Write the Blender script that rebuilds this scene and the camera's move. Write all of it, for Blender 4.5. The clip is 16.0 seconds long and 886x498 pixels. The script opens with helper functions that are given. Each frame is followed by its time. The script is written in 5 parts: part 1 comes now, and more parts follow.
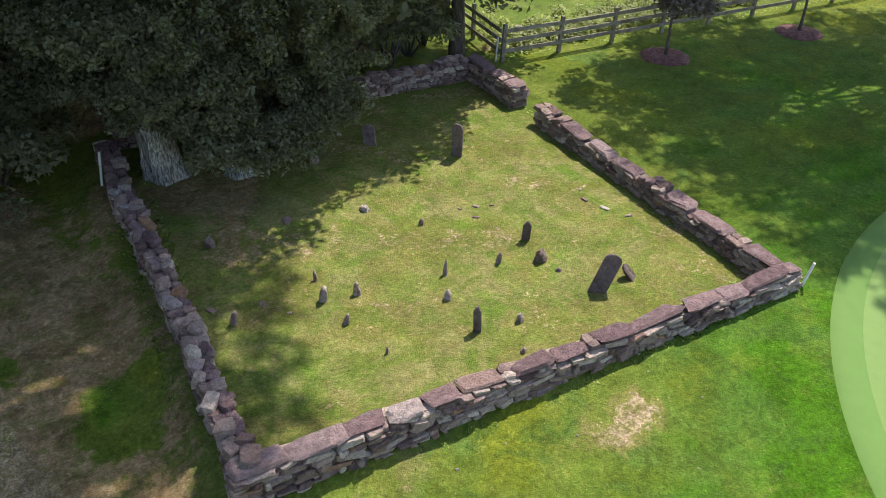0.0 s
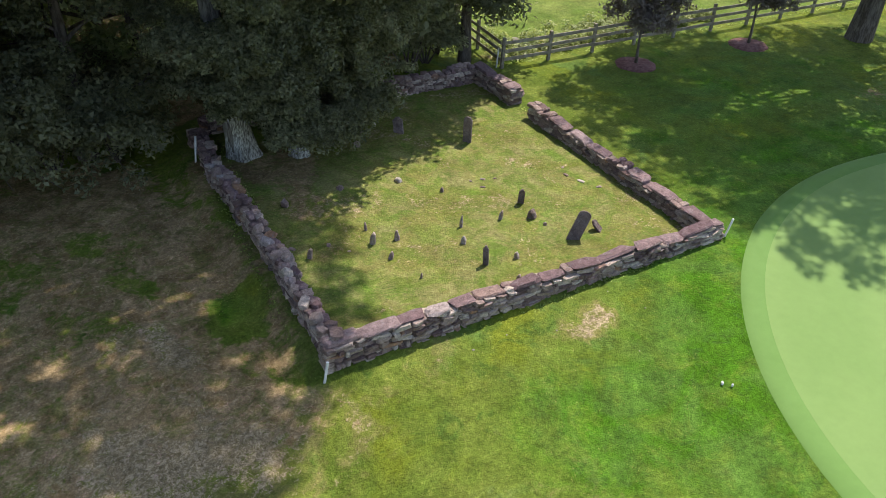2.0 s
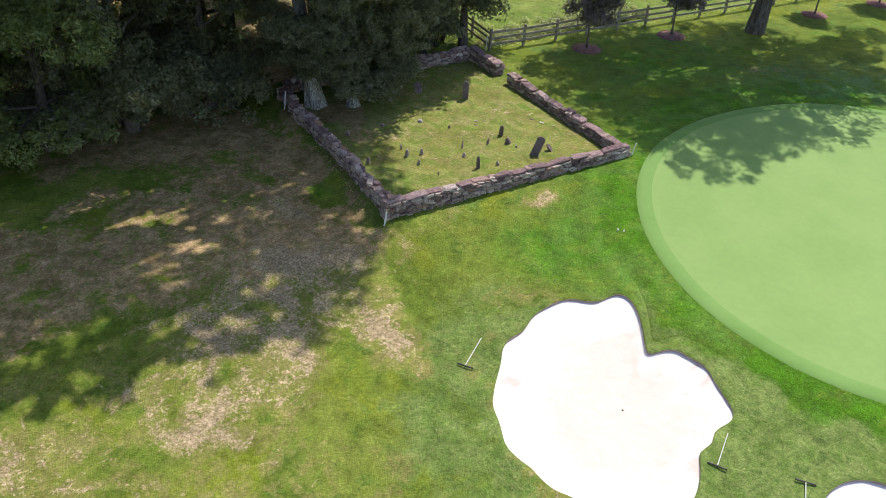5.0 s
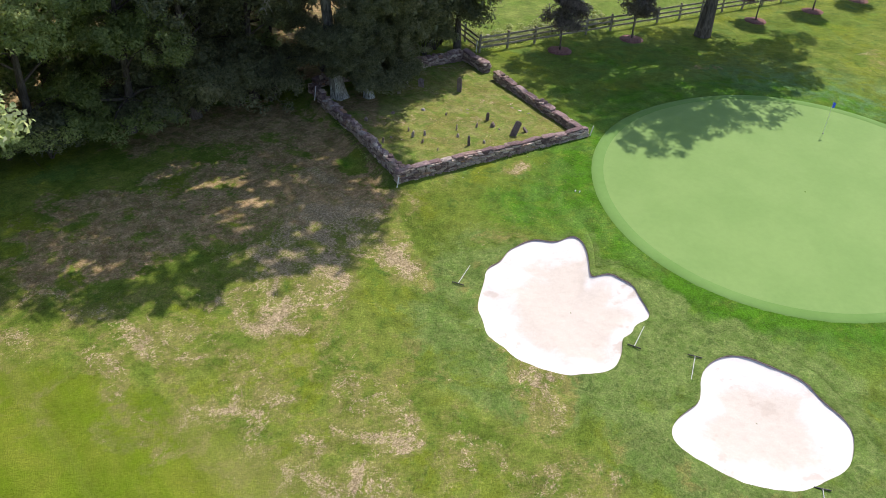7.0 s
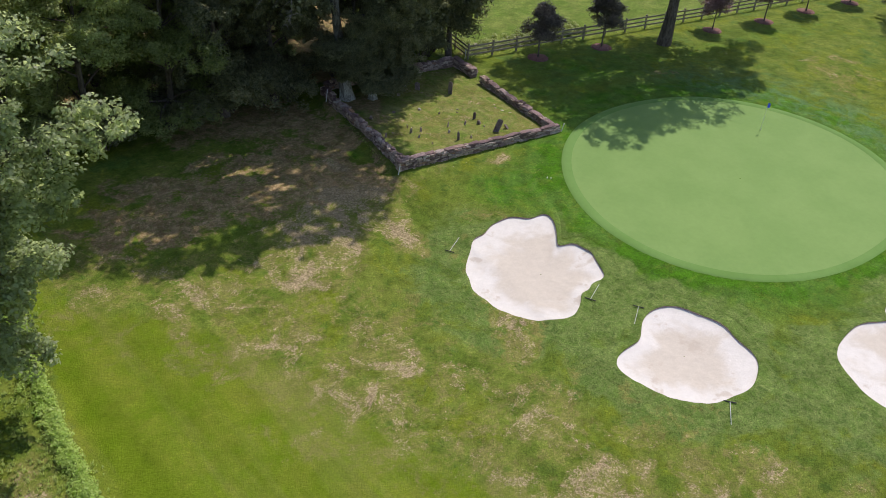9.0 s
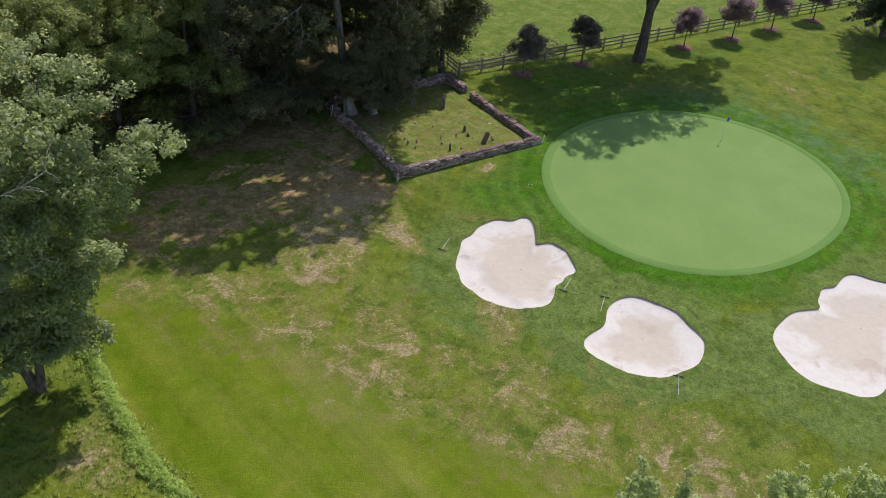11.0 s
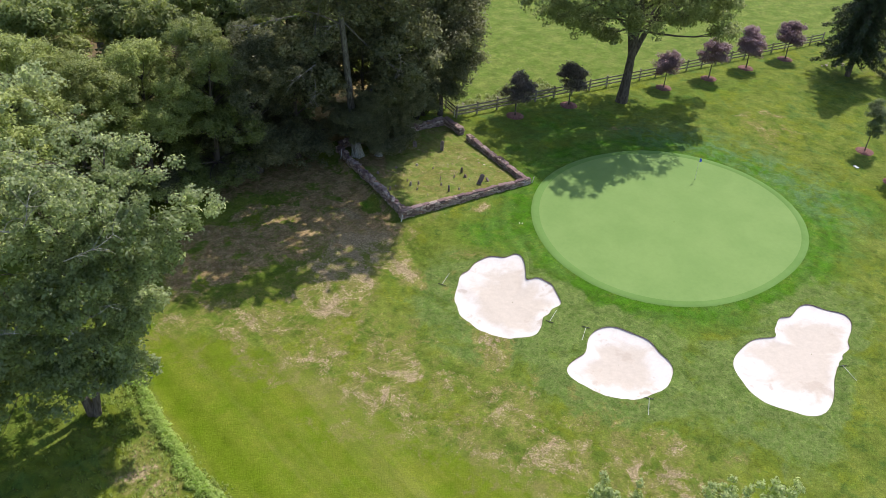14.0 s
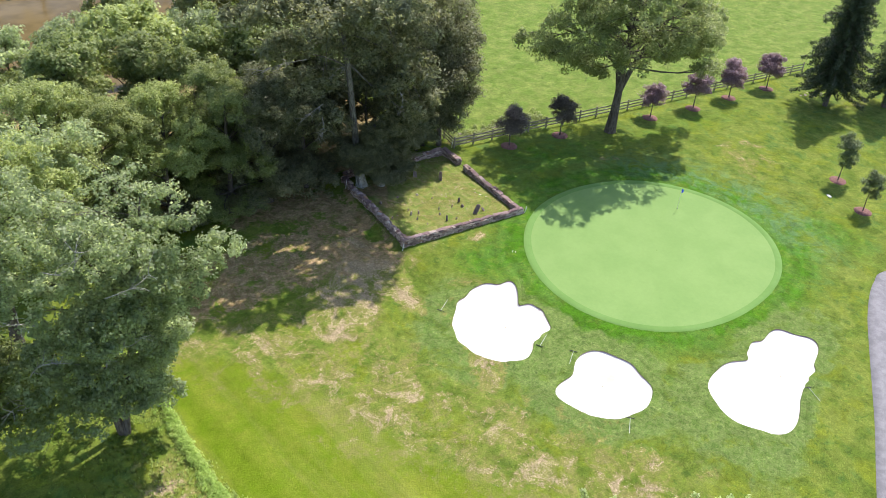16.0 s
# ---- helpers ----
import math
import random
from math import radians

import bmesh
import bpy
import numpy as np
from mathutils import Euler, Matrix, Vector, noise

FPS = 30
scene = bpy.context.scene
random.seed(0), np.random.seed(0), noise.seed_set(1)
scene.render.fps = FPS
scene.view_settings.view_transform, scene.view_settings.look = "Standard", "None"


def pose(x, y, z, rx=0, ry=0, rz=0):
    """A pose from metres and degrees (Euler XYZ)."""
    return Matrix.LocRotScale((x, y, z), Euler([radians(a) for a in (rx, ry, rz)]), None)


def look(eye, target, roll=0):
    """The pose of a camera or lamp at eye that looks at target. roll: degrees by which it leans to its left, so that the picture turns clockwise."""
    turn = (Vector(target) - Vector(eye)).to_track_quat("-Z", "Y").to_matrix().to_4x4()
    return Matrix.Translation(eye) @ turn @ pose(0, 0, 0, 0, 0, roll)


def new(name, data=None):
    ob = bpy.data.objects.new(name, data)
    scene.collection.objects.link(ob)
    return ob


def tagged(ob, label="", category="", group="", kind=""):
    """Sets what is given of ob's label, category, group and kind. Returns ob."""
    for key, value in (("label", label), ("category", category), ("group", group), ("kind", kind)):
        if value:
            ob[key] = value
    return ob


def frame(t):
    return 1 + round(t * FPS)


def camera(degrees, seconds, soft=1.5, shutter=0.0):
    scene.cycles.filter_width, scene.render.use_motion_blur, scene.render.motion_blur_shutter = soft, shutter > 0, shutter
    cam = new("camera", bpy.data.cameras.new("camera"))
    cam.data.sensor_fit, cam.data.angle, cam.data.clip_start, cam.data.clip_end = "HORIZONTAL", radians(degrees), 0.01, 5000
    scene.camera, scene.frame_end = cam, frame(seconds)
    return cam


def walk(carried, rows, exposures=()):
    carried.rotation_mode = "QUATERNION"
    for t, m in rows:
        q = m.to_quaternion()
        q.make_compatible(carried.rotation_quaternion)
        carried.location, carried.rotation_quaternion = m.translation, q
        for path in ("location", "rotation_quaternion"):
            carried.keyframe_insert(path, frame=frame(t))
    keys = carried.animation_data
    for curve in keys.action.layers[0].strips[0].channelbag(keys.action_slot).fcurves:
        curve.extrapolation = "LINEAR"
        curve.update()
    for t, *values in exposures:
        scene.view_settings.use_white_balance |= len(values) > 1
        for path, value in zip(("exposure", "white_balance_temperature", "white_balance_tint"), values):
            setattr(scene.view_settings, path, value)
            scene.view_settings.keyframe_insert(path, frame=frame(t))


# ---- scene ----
# the camera: a drone that draws back and climbs
cam = camera(57.0, 16.0, soft=0.85)
PATH = [
    (0, (-1.389, -8.67, 11.334), (-0.508, -7.279, 10.199), 2.2),
    (0.5, (-2.211, -9.707, 11.958), (-1.328, -8.316, 10.824), 2.2),
    (1, (-3.157, -10.857, 12.584), (-2.269, -9.468, 11.452), 2.4),
    (1.5, (-4.168, -12.192, 13.311), (-3.278, -10.806, 12.176), 2.6),
    (2, (-5.309, -13.65, 13.957), (-4.414, -12.263, 12.828), 2.7),
    (2.5, (-6.533, -15.331, 14.769), (-5.638, -13.945, 13.638), 2.7),
    (3, (-7.839, -17.07, 15.502), (-6.941, -15.687, 14.37), 2.9),
    (3.5, (-9.25, -18.975, 16.222), (-8.346, -17.595, 15.091), 3.1),
    (4, (-10.727, -21.025, 17.007), (-9.818, -19.649, 15.876), 3.3),
    (4.5, (-12.141, -23.114, 17.697), (-11.228, -21.738, 16.569), 3.3),
    (7, (-19.168, -33.839, 22.751), (-18.251, -32.471, 21.617), 3.2),
    (7.5, (-20.493, -35.717, 23.911), (-19.574, -34.354, 22.773), 3.3),
    (8, (-21.691, -37.487, 24.886), (-20.767, -36.126, 23.748), 3.4),
    (8.5, (-22.811, -39.083, 25.753), (-21.881, -37.726, 24.616), 3.5),
    (9, (-23.838, -40.634, 26.698), (-22.904, -39.279, 25.561), 3.5),
    (11.5, (-27.685, -46.484, 31.521), (-26.739, -45.135, 30.388), 3.6),
    (12, (-28.243, -47.157, 32.4), (-27.294, -45.806, 31.271), 3.5),
    (12.5, (-28.765, -47.722, 33.349), (-27.814, -46.372, 32.222), 3.6),
    (13, (-29.21, -48.237, 34.318), (-28.257, -46.885, 33.193), 3.6),
    (13.5, (-29.577, -48.753, 35.316), (-28.624, -47.399, 34.194), 3.5),
    (14, (-29.963, -49.212, 36.29), (-29.009, -47.856, 35.172), 3.5),
    (14.5, (-30.333, -49.537, 37.432), (-29.375, -48.182, 36.317), 3.7),
    (15, (-30.707, -50.144, 38.541), (-29.749, -48.786, 37.429), 3.6),
    (15.5, (-31.319, -50.886, 39.577), (-30.358, -49.526, 38.47), 3.6),
    (16, (-32.07, -51.584, 40.731), (-31.104, -50.227, 39.624), 3.8),
]
EXPOSURES = [(0.0, 0.76, 6900, 14), (3.5, 0.68, 6800, 14), (7.0, 0.47, 6700, 14), (9.0, 0.05, 6800, 13), (11.5, -0.08, 6800, 13), (12.5, 0.0, 6800, 13), (14.5, 0.48, 6700, 13), (16.0, 0.84, 6600, 13)]
walk(cam, [(t, look(eye, target, roll)) for t, eye, target, roll in PATH], EXPOSURES)

# ---- daylight ----
SUN = Vector((0.60, 0.28, 1.0)).normalized()
world = bpy.data.worlds.new("sky")
scene.world = world
world.use_nodes = True
wn, wl = world.node_tree.nodes, world.node_tree.links
sky = wn.new("ShaderNodeTexSky")
sky.sky_type = "NISHITA"
sky.sun_disc = False
sky.sun_elevation = math.asin(SUN.z)
sky.sun_rotation = math.atan2(SUN.x, SUN.y)
wl.new(sky.outputs[0], wn["Background"].inputs[0])
wn["Background"].inputs[1].default_value = 0.15
sun_data = bpy.data.lights.new("sun", "SUN")
sun_data.energy, sun_data.angle, sun_data.color = 3.8, radians(0.55), (1.0, 0.95, 0.86)
sun = new("sun", sun_data)
sun.matrix_world = SUN.to_track_quat("Z", "Y").to_matrix().to_4x4()


# ---- materials ----
class Nodes:
    """A small node writer for one material."""

    def __init__(self, name):
        self.mat = bpy.data.materials.new(name)
        self.mat.use_nodes = True
        self.t = self.mat.node_tree
        self.bsdf = self.t.nodes["Principled BSDF"]
        self.out = self.t.nodes["Material Output"]

    def put(self, socket, value):
        if hasattr(value, "is_output"):
            self.t.links.new(value, socket)
        elif value is not None:
            socket.default_value = value

    def pos(self):
        return self.t.nodes.new("ShaderNodeNewGeometry").outputs["Position"]

    def island(self):
        return self.t.nodes.new("ShaderNodeNewGeometry").outputs["Random Per Island"]

    def rand(self):
        return self.t.nodes.new("ShaderNodeObjectInfo").outputs["Random"]

    def attr(self, name):
        n = self.t.nodes.new("ShaderNodeAttribute")
        n.attribute_name = name
        return n.outputs["Fac"]

    def noise(self, scale, detail=4, rough=0.6, vector=None, warp=0.0):
        n = self.t.nodes.new("ShaderNodeTexNoise")
        n.inputs["Scale"].default_value, n.inputs["Detail"].default_value = scale, detail
        n.inputs["Roughness"].default_value, n.inputs["Distortion"].default_value = rough, warp
        self.put(n.inputs["Vector"], vector or self.pos())
        return n.outputs[0]

    def math(self, op, a, b=0.0, c=None, clamp=False):
        n = self.t.nodes.new("ShaderNodeMath")
        n.operation, n.use_clamp = op, clamp
        self.put(n.inputs[0], a), self.put(n.inputs[1], b)
        if c is not None:
            self.put(n.inputs[2], c)
        return n.outputs[0]

    def ramp(self, fac, stops):
        n = self.t.nodes.new("ShaderNodeValToRGB")
        e = n.color_ramp.elements
        while len(e) < len(stops):
            e.new(0.5)
        for k, (p, c) in zip(e, stops):
            k.position, k.color = p, (*c, 1)
        self.put(n.inputs[0], fac)
        return n.outputs[0]

    def step(self, fac, a, b):
        n = self.t.nodes.new("ShaderNodeMapRange")
        n.interpolation_type = "SMOOTHSTEP"
        n.inputs["From Min"].default_value, n.inputs["From Max"].default_value = a, b
        self.put(n.inputs["Value"], fac)
        return n.outputs[0]

    def mix(self, fac, a, b, how="MIX"):
        n = self.t.nodes.new("ShaderNodeMix")
        n.data_type, n.blend_type = "RGBA", how
        self.put(n.inputs[0], fac)
        for s, v in ((n.inputs[6], a), (n.inputs[7], b)):
            self.put(s, (*v, 1) if isinstance(v, tuple) and len(v) == 3 else v)
        return n.outputs[2]

    def gain(self, colour, fac, lo, hi):
        """colour times a grey that runs from lo to hi with fac."""
        return self.mix(1.0, colour, self.ramp(fac, [(0.25, (lo,) * 3), (0.75, (hi,) * 3)]), "MULTIPLY")

    def bump(self, height, strength, distance):
        n = self.t.nodes.new("ShaderNodeBump")
        n.inputs["Strength"].default_value, n.inputs["Distance"].default_value = strength, distance
        self.put(n.inputs["Height"], height)
        self.put(self.bsdf.inputs["Normal"], n.outputs[0])

    def done(self, colour, rough=0.8, metal=0.0, spec=0.3):
        self.put(self.bsdf.inputs["Base Color"], (*colour, 1) if isinstance(colour, tuple) else colour)
        self.put(self.bsdf.inputs["Roughness"], rough)
        self.put(self.bsdf.inputs["Metallic"], metal)
        self.put(self.bsdf.inputs["Specular IOR Level"], spec)
        return self.mat


def turf_material():
    n = Nodes("turf")
    big, mid, fine = n.noise(0.09, 3), n.noise(0.50, 5, 0.65, warp=0.4), n.noise(9.0, 5, 0.75)
    patch, clump, straw = n.noise(1.5, 6, 0.7, warp=0.8), n.noise(2.6, 4, 0.65, warp=1.2), n.noise(11.0, 5, 0.75, warp=1.0)

    # rough grass of several kinds: bluish, yellowish and dark clovery patches
    base = n.mix(n.step(mid, 0.38, 0.62), (0.094, 0.142, 0.020), (0.158, 0.196, 0.036))
    base = n.mix(n.math("MULTIPLY", n.step(n.noise(0.27, 5, 0.65, warp=0.6), 0.50, 0.64), 0.8), base, (0.150, 0.186, 0.018))
    base = n.mix(n.math("MULTIPLY", n.step(n.noise(0.42, 5, 0.65, warp=0.9), 0.54, 0.66), 0.75), base, (0.088, 0.156, 0.034))
    base = n.mix(n.math("MULTIPLY", n.step(n.noise(1.05, 5, 0.7, warp=0.7), 0.55, 0.66), 0.6), base, (0.056, 0.116, 0.020))

    def layer(colour, below, name, reach, lo=0.45, hi=0.75):
        edge = n.math("ADD", n.attr(name), n.math("MULTIPLY", n.math("SUBTRACT", reach, 0.5), 1.5))
        if name in ("dry", "soil"):
            edge = n.math("ADD", edge, n.math("MULTIPLY", n.math("SUBTRACT", n.noise(0.42, 5, 0.65, warp=0.8), 0.5), 1.5))
        return n.mix(n.math("MULTIPLY", n.step(edge, lo, hi), n.step(n.attr(name), 0.02, 0.2)), below, colour)

    stripes = n.t.nodes.new("ShaderNodeTexWave")
    stripes.inputs["Scale"].default_value, stripes.inputs["Distortion"].default_value = 0.11, 1.5
    turn = n.t.nodes.new("ShaderNodeVectorRotate")
    turn.inputs["Angle"].default_value = radians(-9.4)
    turn.rotation_type = "Z_AXIS"
    n.put(turn.inputs["Vector"], n.pos())
    n.put(stripes.inputs["Vector"], turn.outputs[0])
    fair = n.mix(n.step(mid, 0.3, 0.7), (0.112, 0.178, 0.010), (0.170, 0.202, 0.024))
    fair = n.gain(fair, stripes.outputs["Fac"], 0.96, 1.03)
    base = layer(fair, base, "fair", patch)
    worn = n.mix(n.step(patch, 0.38, 0.62), (0.165, 0.212, 0.050), (0.290, 0.262, 0.118))
    worn = n.mix(n.math("MULTIPLY", n.step(n.noise(0.95, 5, 0.7, warp=0.8), 0.52, 0.62), 0.7), worn, (0.098, 0.188, 0.026))
    base = n.mix(n.attr("worn"), base, worn)
    # kept turf round the green, mown in rings; also colours the tree-shaded lawns
    rings_ = n.math("SINE", n.math("MULTIPLY_ADD", n.attr("ring"), 4.4, n.math("MULTIPLY", mid, 5.0)))
    kept = n.mix(n.step(n.noise(0.33, 5, 0.65, warp=0.7), 0.42, 0.60), (0.054, 0.150, 0.008), (0.078, 0.162, 0.024))
    kept = n.mix(n.math("MULTIPLY", n.step(n.noise(0.8, 5, 0.7, warp=0.6), 0.50, 0.62), 0.5), kept, (0.120, 0.178, 0.024))
    kept = n.mix(n.math("MULTIPLY", n.step(n.noise(2.1, 5, 0.7, warp=0.7), 0.56, 0.64), 0.55), kept, (0.044, 0.104, 0.018))
    kept = n.gain(kept, n.math("MULTIPLY_ADD", rings_, 0.25, 0.5), 0.90, 1.10)
    base = layer(kept, base, "lush_shade", mid, 0.25, 0.95)
    # paler, tufted rough about the bunkers
    rough = n.mix(n.step(patch, 0.38, 0.62), (0.098, 0.160, 0.034), (0.156, 0.206, 0.062))
    rough = n.mix(n.math("MULTIPLY", n.step(n.noise(1.5, 4, 0.6, warp=0.6), 0.57, 0.64), 0.65), rough, (0.058, 0.112, 0.022))
    base = layer(rough, base, "tufted", mid, 0.30, 0.60)
    base = layer(n.mix(n.step(mid, 0.35, 0.7), (0.106, 0.168, 0.028), (0.176, 0.220, 0.054)), base, "meadow", big, 0.3, 0.6)
    tussock = n.math("MULTIPLY", n.step(n.noise(0.55, 5, 0.7, warp=0.8), 0.63, 0.70), n.attr("meadow"))
    base = n.mix(n.math("MULTIPLY", tussock, 0.7), base, (0.060, 0.100, 0.020))
    # pale bluish streaks where the spray has dried
    cool = n.math("MULTIPLY", n.attr("cool"), n.step(n.noise(0.55, 6, 0.7, warp=1.4), 0.42, 0.60))
    base = n.mix(cool, base, (0.098, 0.190, 0.082))
    dead = n.mix(n.step(straw, 0.40, 0.62), (0.205, 0.160, 0.084), (0.430, 0.345, 0.225))
    parched = n.mix(n.step(patch, 0.38, 0.62), (0.142, 0.172, 0.030), (0.190, 0.186, 0.058))
    base = layer(parched, base, "dry", n.math("MULTIPLY_ADD", mid, 0.5, n.math("MULTIPLY", patch, 0.5)), 0.26, 0.52)
    base = layer(dead, base, "dry", n.math("MULTIPLY_ADD", clump, 0.42, n.math("MULTIPLY", straw, 0.58)), 0.50, 0.68)
    bare = n.mix(n.step(patch, 0.35, 0.65), (0.205, 0.142, 0.066), (0.345, 0.252, 0.140))
    bare = n.mix(n.math("MULTIPLY", n.step(n.noise(6.0, 6, 0.8, warp=0.8), 0.52, 0.62), 0.6), bare, (0.500, 0.385, 0.235))
    bare = n.mix(n.math("MULTIPLY", n.step(n.noise(1.9, 6, 0.75, warp=0.9), 0.48, 0.60), 0.7), bare, (0.150, 0.158, 0.046))
    base = layer(bare, base, "soil", n.math("MULTIPLY_ADD", clump, 0.5, n.math("MULTIPLY", mid, 0.5)), 0.46, 0.70)
    col = n.gain(base, fine, 0.60, 1.40)
    # straw and dark blades strewn through the sward
    strewn = n.math("MULTIPLY", n.step(n.noise(5.5, 6, 0.8, warp=0.5), 0.55, 0.64), n.step(n.noise(0.7, 4, 0.6, warp=0.6), 0.42, 0.60))
    col = n.mix(n.math("MULTIPLY", strewn, 0.55), col, n.mix(1.0, col, (1.95, 1.55, 2.1), "MULTIPLY"))
    col = n.gain(col, n.noise(15.0, 6, 0.9), 0.52, 1.48)
    col = n.gain(col, n.noise(2.4, 5, 0.75, warp=0.6), 0.66, 1.30)
    col = n.gain(col, n.noise(0.75, 4, 0.6, warp=0.5), 0.78, 1.20)
    # the mown strip is cut short and looks smoother
    long = n.t.nodes.new("ShaderNodeMapping")
    long.inputs["Scale"].default_value = (1.0, 0.09, 1.0)
    n.put(long.inputs["Vector"], turn.outputs[0])
    streak = n.noise(0.7, 5, 0.65, long.outputs[0])
    even = n.mix(n.step(n.noise(0.4, 4, 0.6, long.outputs[0]), 0.45, 0.65), base, (0.104, 0.172, 0.006))
    even = n.mix(n.math("MULTIPLY", n.step(n.noise(0.30, 6, 0.65, long.outputs[0]), 0.44, 0.60), 0.9), even, (0.200, 0.208, 0.056))
    even = n.gain(n.gain(even, streak, 0.80, 1.20), n.noise(0.9, 6, 0.7, warp=0.5), 0.84, 1.12)
    even = n.gain(even, fine, 0.84, 1.16)
    col = n.mix(n.math("MULTIPLY", n.step(n.attr("fair"), 0.3, 0.8), 0.6), col, even)
    n.bump(n.math("ADD", fine, n.math("MULTIPLY", n.noise(30, 2), 0.5)), 0.9, 0.06)
    return n.done(col, 0.85, spec=0.06)


def green_material(name, a, b):
    n = Nodes(name)
    col = n.mix(n.step(n.noise(0.25, 4), 0.35, 0.65), a, b)
    col = n.gain(col, n.noise(3.0, 4, 0.7), 0.95, 1.05)
    n.bump(n.noise(60, 2), 0.25, 0.01)
    return n.done(col, 0.8, spec=0.2)


def sand_material():
    """Pale sand, washed white towards the rim and beige where rakes have turned it."""
    n = Nodes("bunker_sand")
    inner = n.math("ADD", n.attr("share"), n.math("MULTIPLY", n.math("SUBTRACT", n.noise(0.45, 4, 0.6, warp=0.6), 0.5), 1.3))
    col = n.mix(n.step(inner, 0.50, 0.92), (0.560, 0.500, 0.450), (0.660, 0.625, 0.615))
    damp = n.math("MULTIPLY", n.step(n.noise(0.55, 4, 0.6), 0.60, 0.68), 0.7)
    col = n.mix(damp, col, (0.470, 0.400, 0.350))
    col = n.gain(col, n.noise(2.2, 5, 0.7), 0.92, 1.06)
    n.bump(n.math("ADD", n.noise(3.5, 4), n.math("MULTIPLY", n.noise(40, 2), 0.3)), 0.35, 0.05)
    return n.done(col, 0.95, spec=0.1)


def stone_material(name, stops, lichen=0.25):
    n = Nodes(name)
    col = n.ramp(n.rand(), stops)
    col = n.gain(col, n.noise(7.0, 6, 0.75, warp=0.5), 0.42, 1.50)
    col = n.mix(n.math("MULTIPLY", n.step(n.noise(4.5, 6, 0.8, warp=0.6), 0.54, 0.62), lichen), col, (0.44, 0.42, 0.41))
    col = n.gain(col, n.noise(38, 4, 0.7), 0.68, 1.28)
    n.bump(n.math("ADD", n.noise(8, 6, 0.75), n.math("MULTIPLY", n.noise(40, 3), 0.4)), 1.0, 0.11)
    return n.done(col, 0.88, spec=0.25)


def plain_material(name, a, b, scale=3.0, rough=0.8, bump=0.4, metal=0.0, depth=0.02):
    n = Nodes(name)
    col = n.mix(n.step(n.noise(scale, 5, 0.65), 0.35, 0.65), a, b)
    col = n.gain(col, n.noise(scale * 9, 4, 0.7), 0.82, 1.15)
    n.bump(n.noise(scale * 5, 5, 0.7), bump, depth)
    return n.done(col, rough, metal)


def bark_material(name, a, b, scale=4.0):
    n = Nodes(name)
    stretch = n.t.nodes.new("ShaderNodeMapping")
    stretch.inputs["Scale"].default_value = (1, 1, 0.22)
    n.put(stretch.inputs["Vector"], n.pos())
    ridge = n.noise(scale * 2.2, 6, 0.7, stretch.outputs[0], 0.4)
    col = n.mix(n.step(ridge, 0.38, 0.62), a, b)
    col = n.gain(col, n.noise(0.9, 4), 0.75, 1.2)
    n.bump(ridge, 0.9, 0.08)
    return n.done(col, 0.9, spec=0.2)


def leaf_material(name, dark, light, through_light=0.30, rough=0.5):
    n = Nodes(name)
    col = n.mix(n.math("MULTIPLY_ADD", n.island(), 0.65, n.math("MULTIPLY", n.step(n.noise(0.45, 4), 0.3, 0.7), 0.35)), dark, light)
    col = n.gain(col, n.rand(), 0.88, 1.12)
    n.done(col, rough, spec=0.35)
    veil = n.t.nodes.new("ShaderNodeBsdfTranslucent")
    n.put(veil.inputs["Color"], n.mix(1.0, col, (1.48, 1.46, 1.02), "MULTIPLY"))
    both = n.t.nodes.new("ShaderNodeMixShader")
    both.inputs[0].default_value = through_light
    n.t.links.new(n.bsdf.outputs[0], both.inputs[1])
    n.t.links.new(veil.outputs[0], both.inputs[2])
    n.t.links.new(both.outputs[0], n.out.inputs["Surface"])
    return n.mat


TURF = turf_material()
GREEN = green_material("putting_green_turf", (0.155, 0.262, 0.074), (0.175, 0.282, 0.084))
COLLAR = green_material("collar_turf", (0.106, 0.214, 0.046), (0.128, 0.240, 0.060))
SAND = sand_material()
LIP_SOIL = plain_material("bunker_lip_soil", (0.27, 0.19, 0.17), (0.38, 0.29, 0.26), 4.0)
CAP = stone_material("purple_brownstone", [(0.0, (0.200, 0.130, 0.138)), (0.5, (0.310, 0.210, 0.212)), (0.86, (0.360, 0.262, 0.262)), (0.93, (0.56, 0.50, 0.49)), (1.0, (0.36, 0.24, 0.21))], 0.30)
RUBBLE = stone_material("wall_fieldstone", [(0.0, (0.190, 0.122, 0.116)), (0.35, (0.370, 0.264, 0.238)), (0.7, (0.545, 0.428, 0.375)), (0.93, (0.70, 0.60, 0.52)), (0.96, (0.37, 0.24, 0.22)), (1.0, (0.48, 0.28, 0.17))], 0.45)
CORE = plain_material("wall_earth_fill", (0.105, 0.080, 0.070), (0.195, 0.155, 0.132), 6.0)
SLATE = stone_material("grave_slate", [(0.0, (0.175, 0.128, 0.122)), (1.0, (0.270, 0.212, 0.205))], 0.30)
FIELD = stone_material("grave_fieldstone", [(0.0, (0.26, 0.185, 0.165)), (0.7, (0.46, 0.355, 0.320)), (1.0, (0.62, 0.54, 0.49))], 0.40)
FENCE = plain_material("weathered_fence_wood", (0.19, 0.165, 0.130), (0.33, 0.300, 0.245), 3.0, 0.85)
MULCH = plain_material("red_bark_mulch", (0.14, 0.065, 0.060), (0.26, 0.135, 0.125), 7.0, 0.95, 0.9, depth=0.06)
WHITE = plain_material("white_paint", (0.74, 0.75, 0.76), (0.82, 0.82, 0.82), 6.0, 0.45, 0.1)
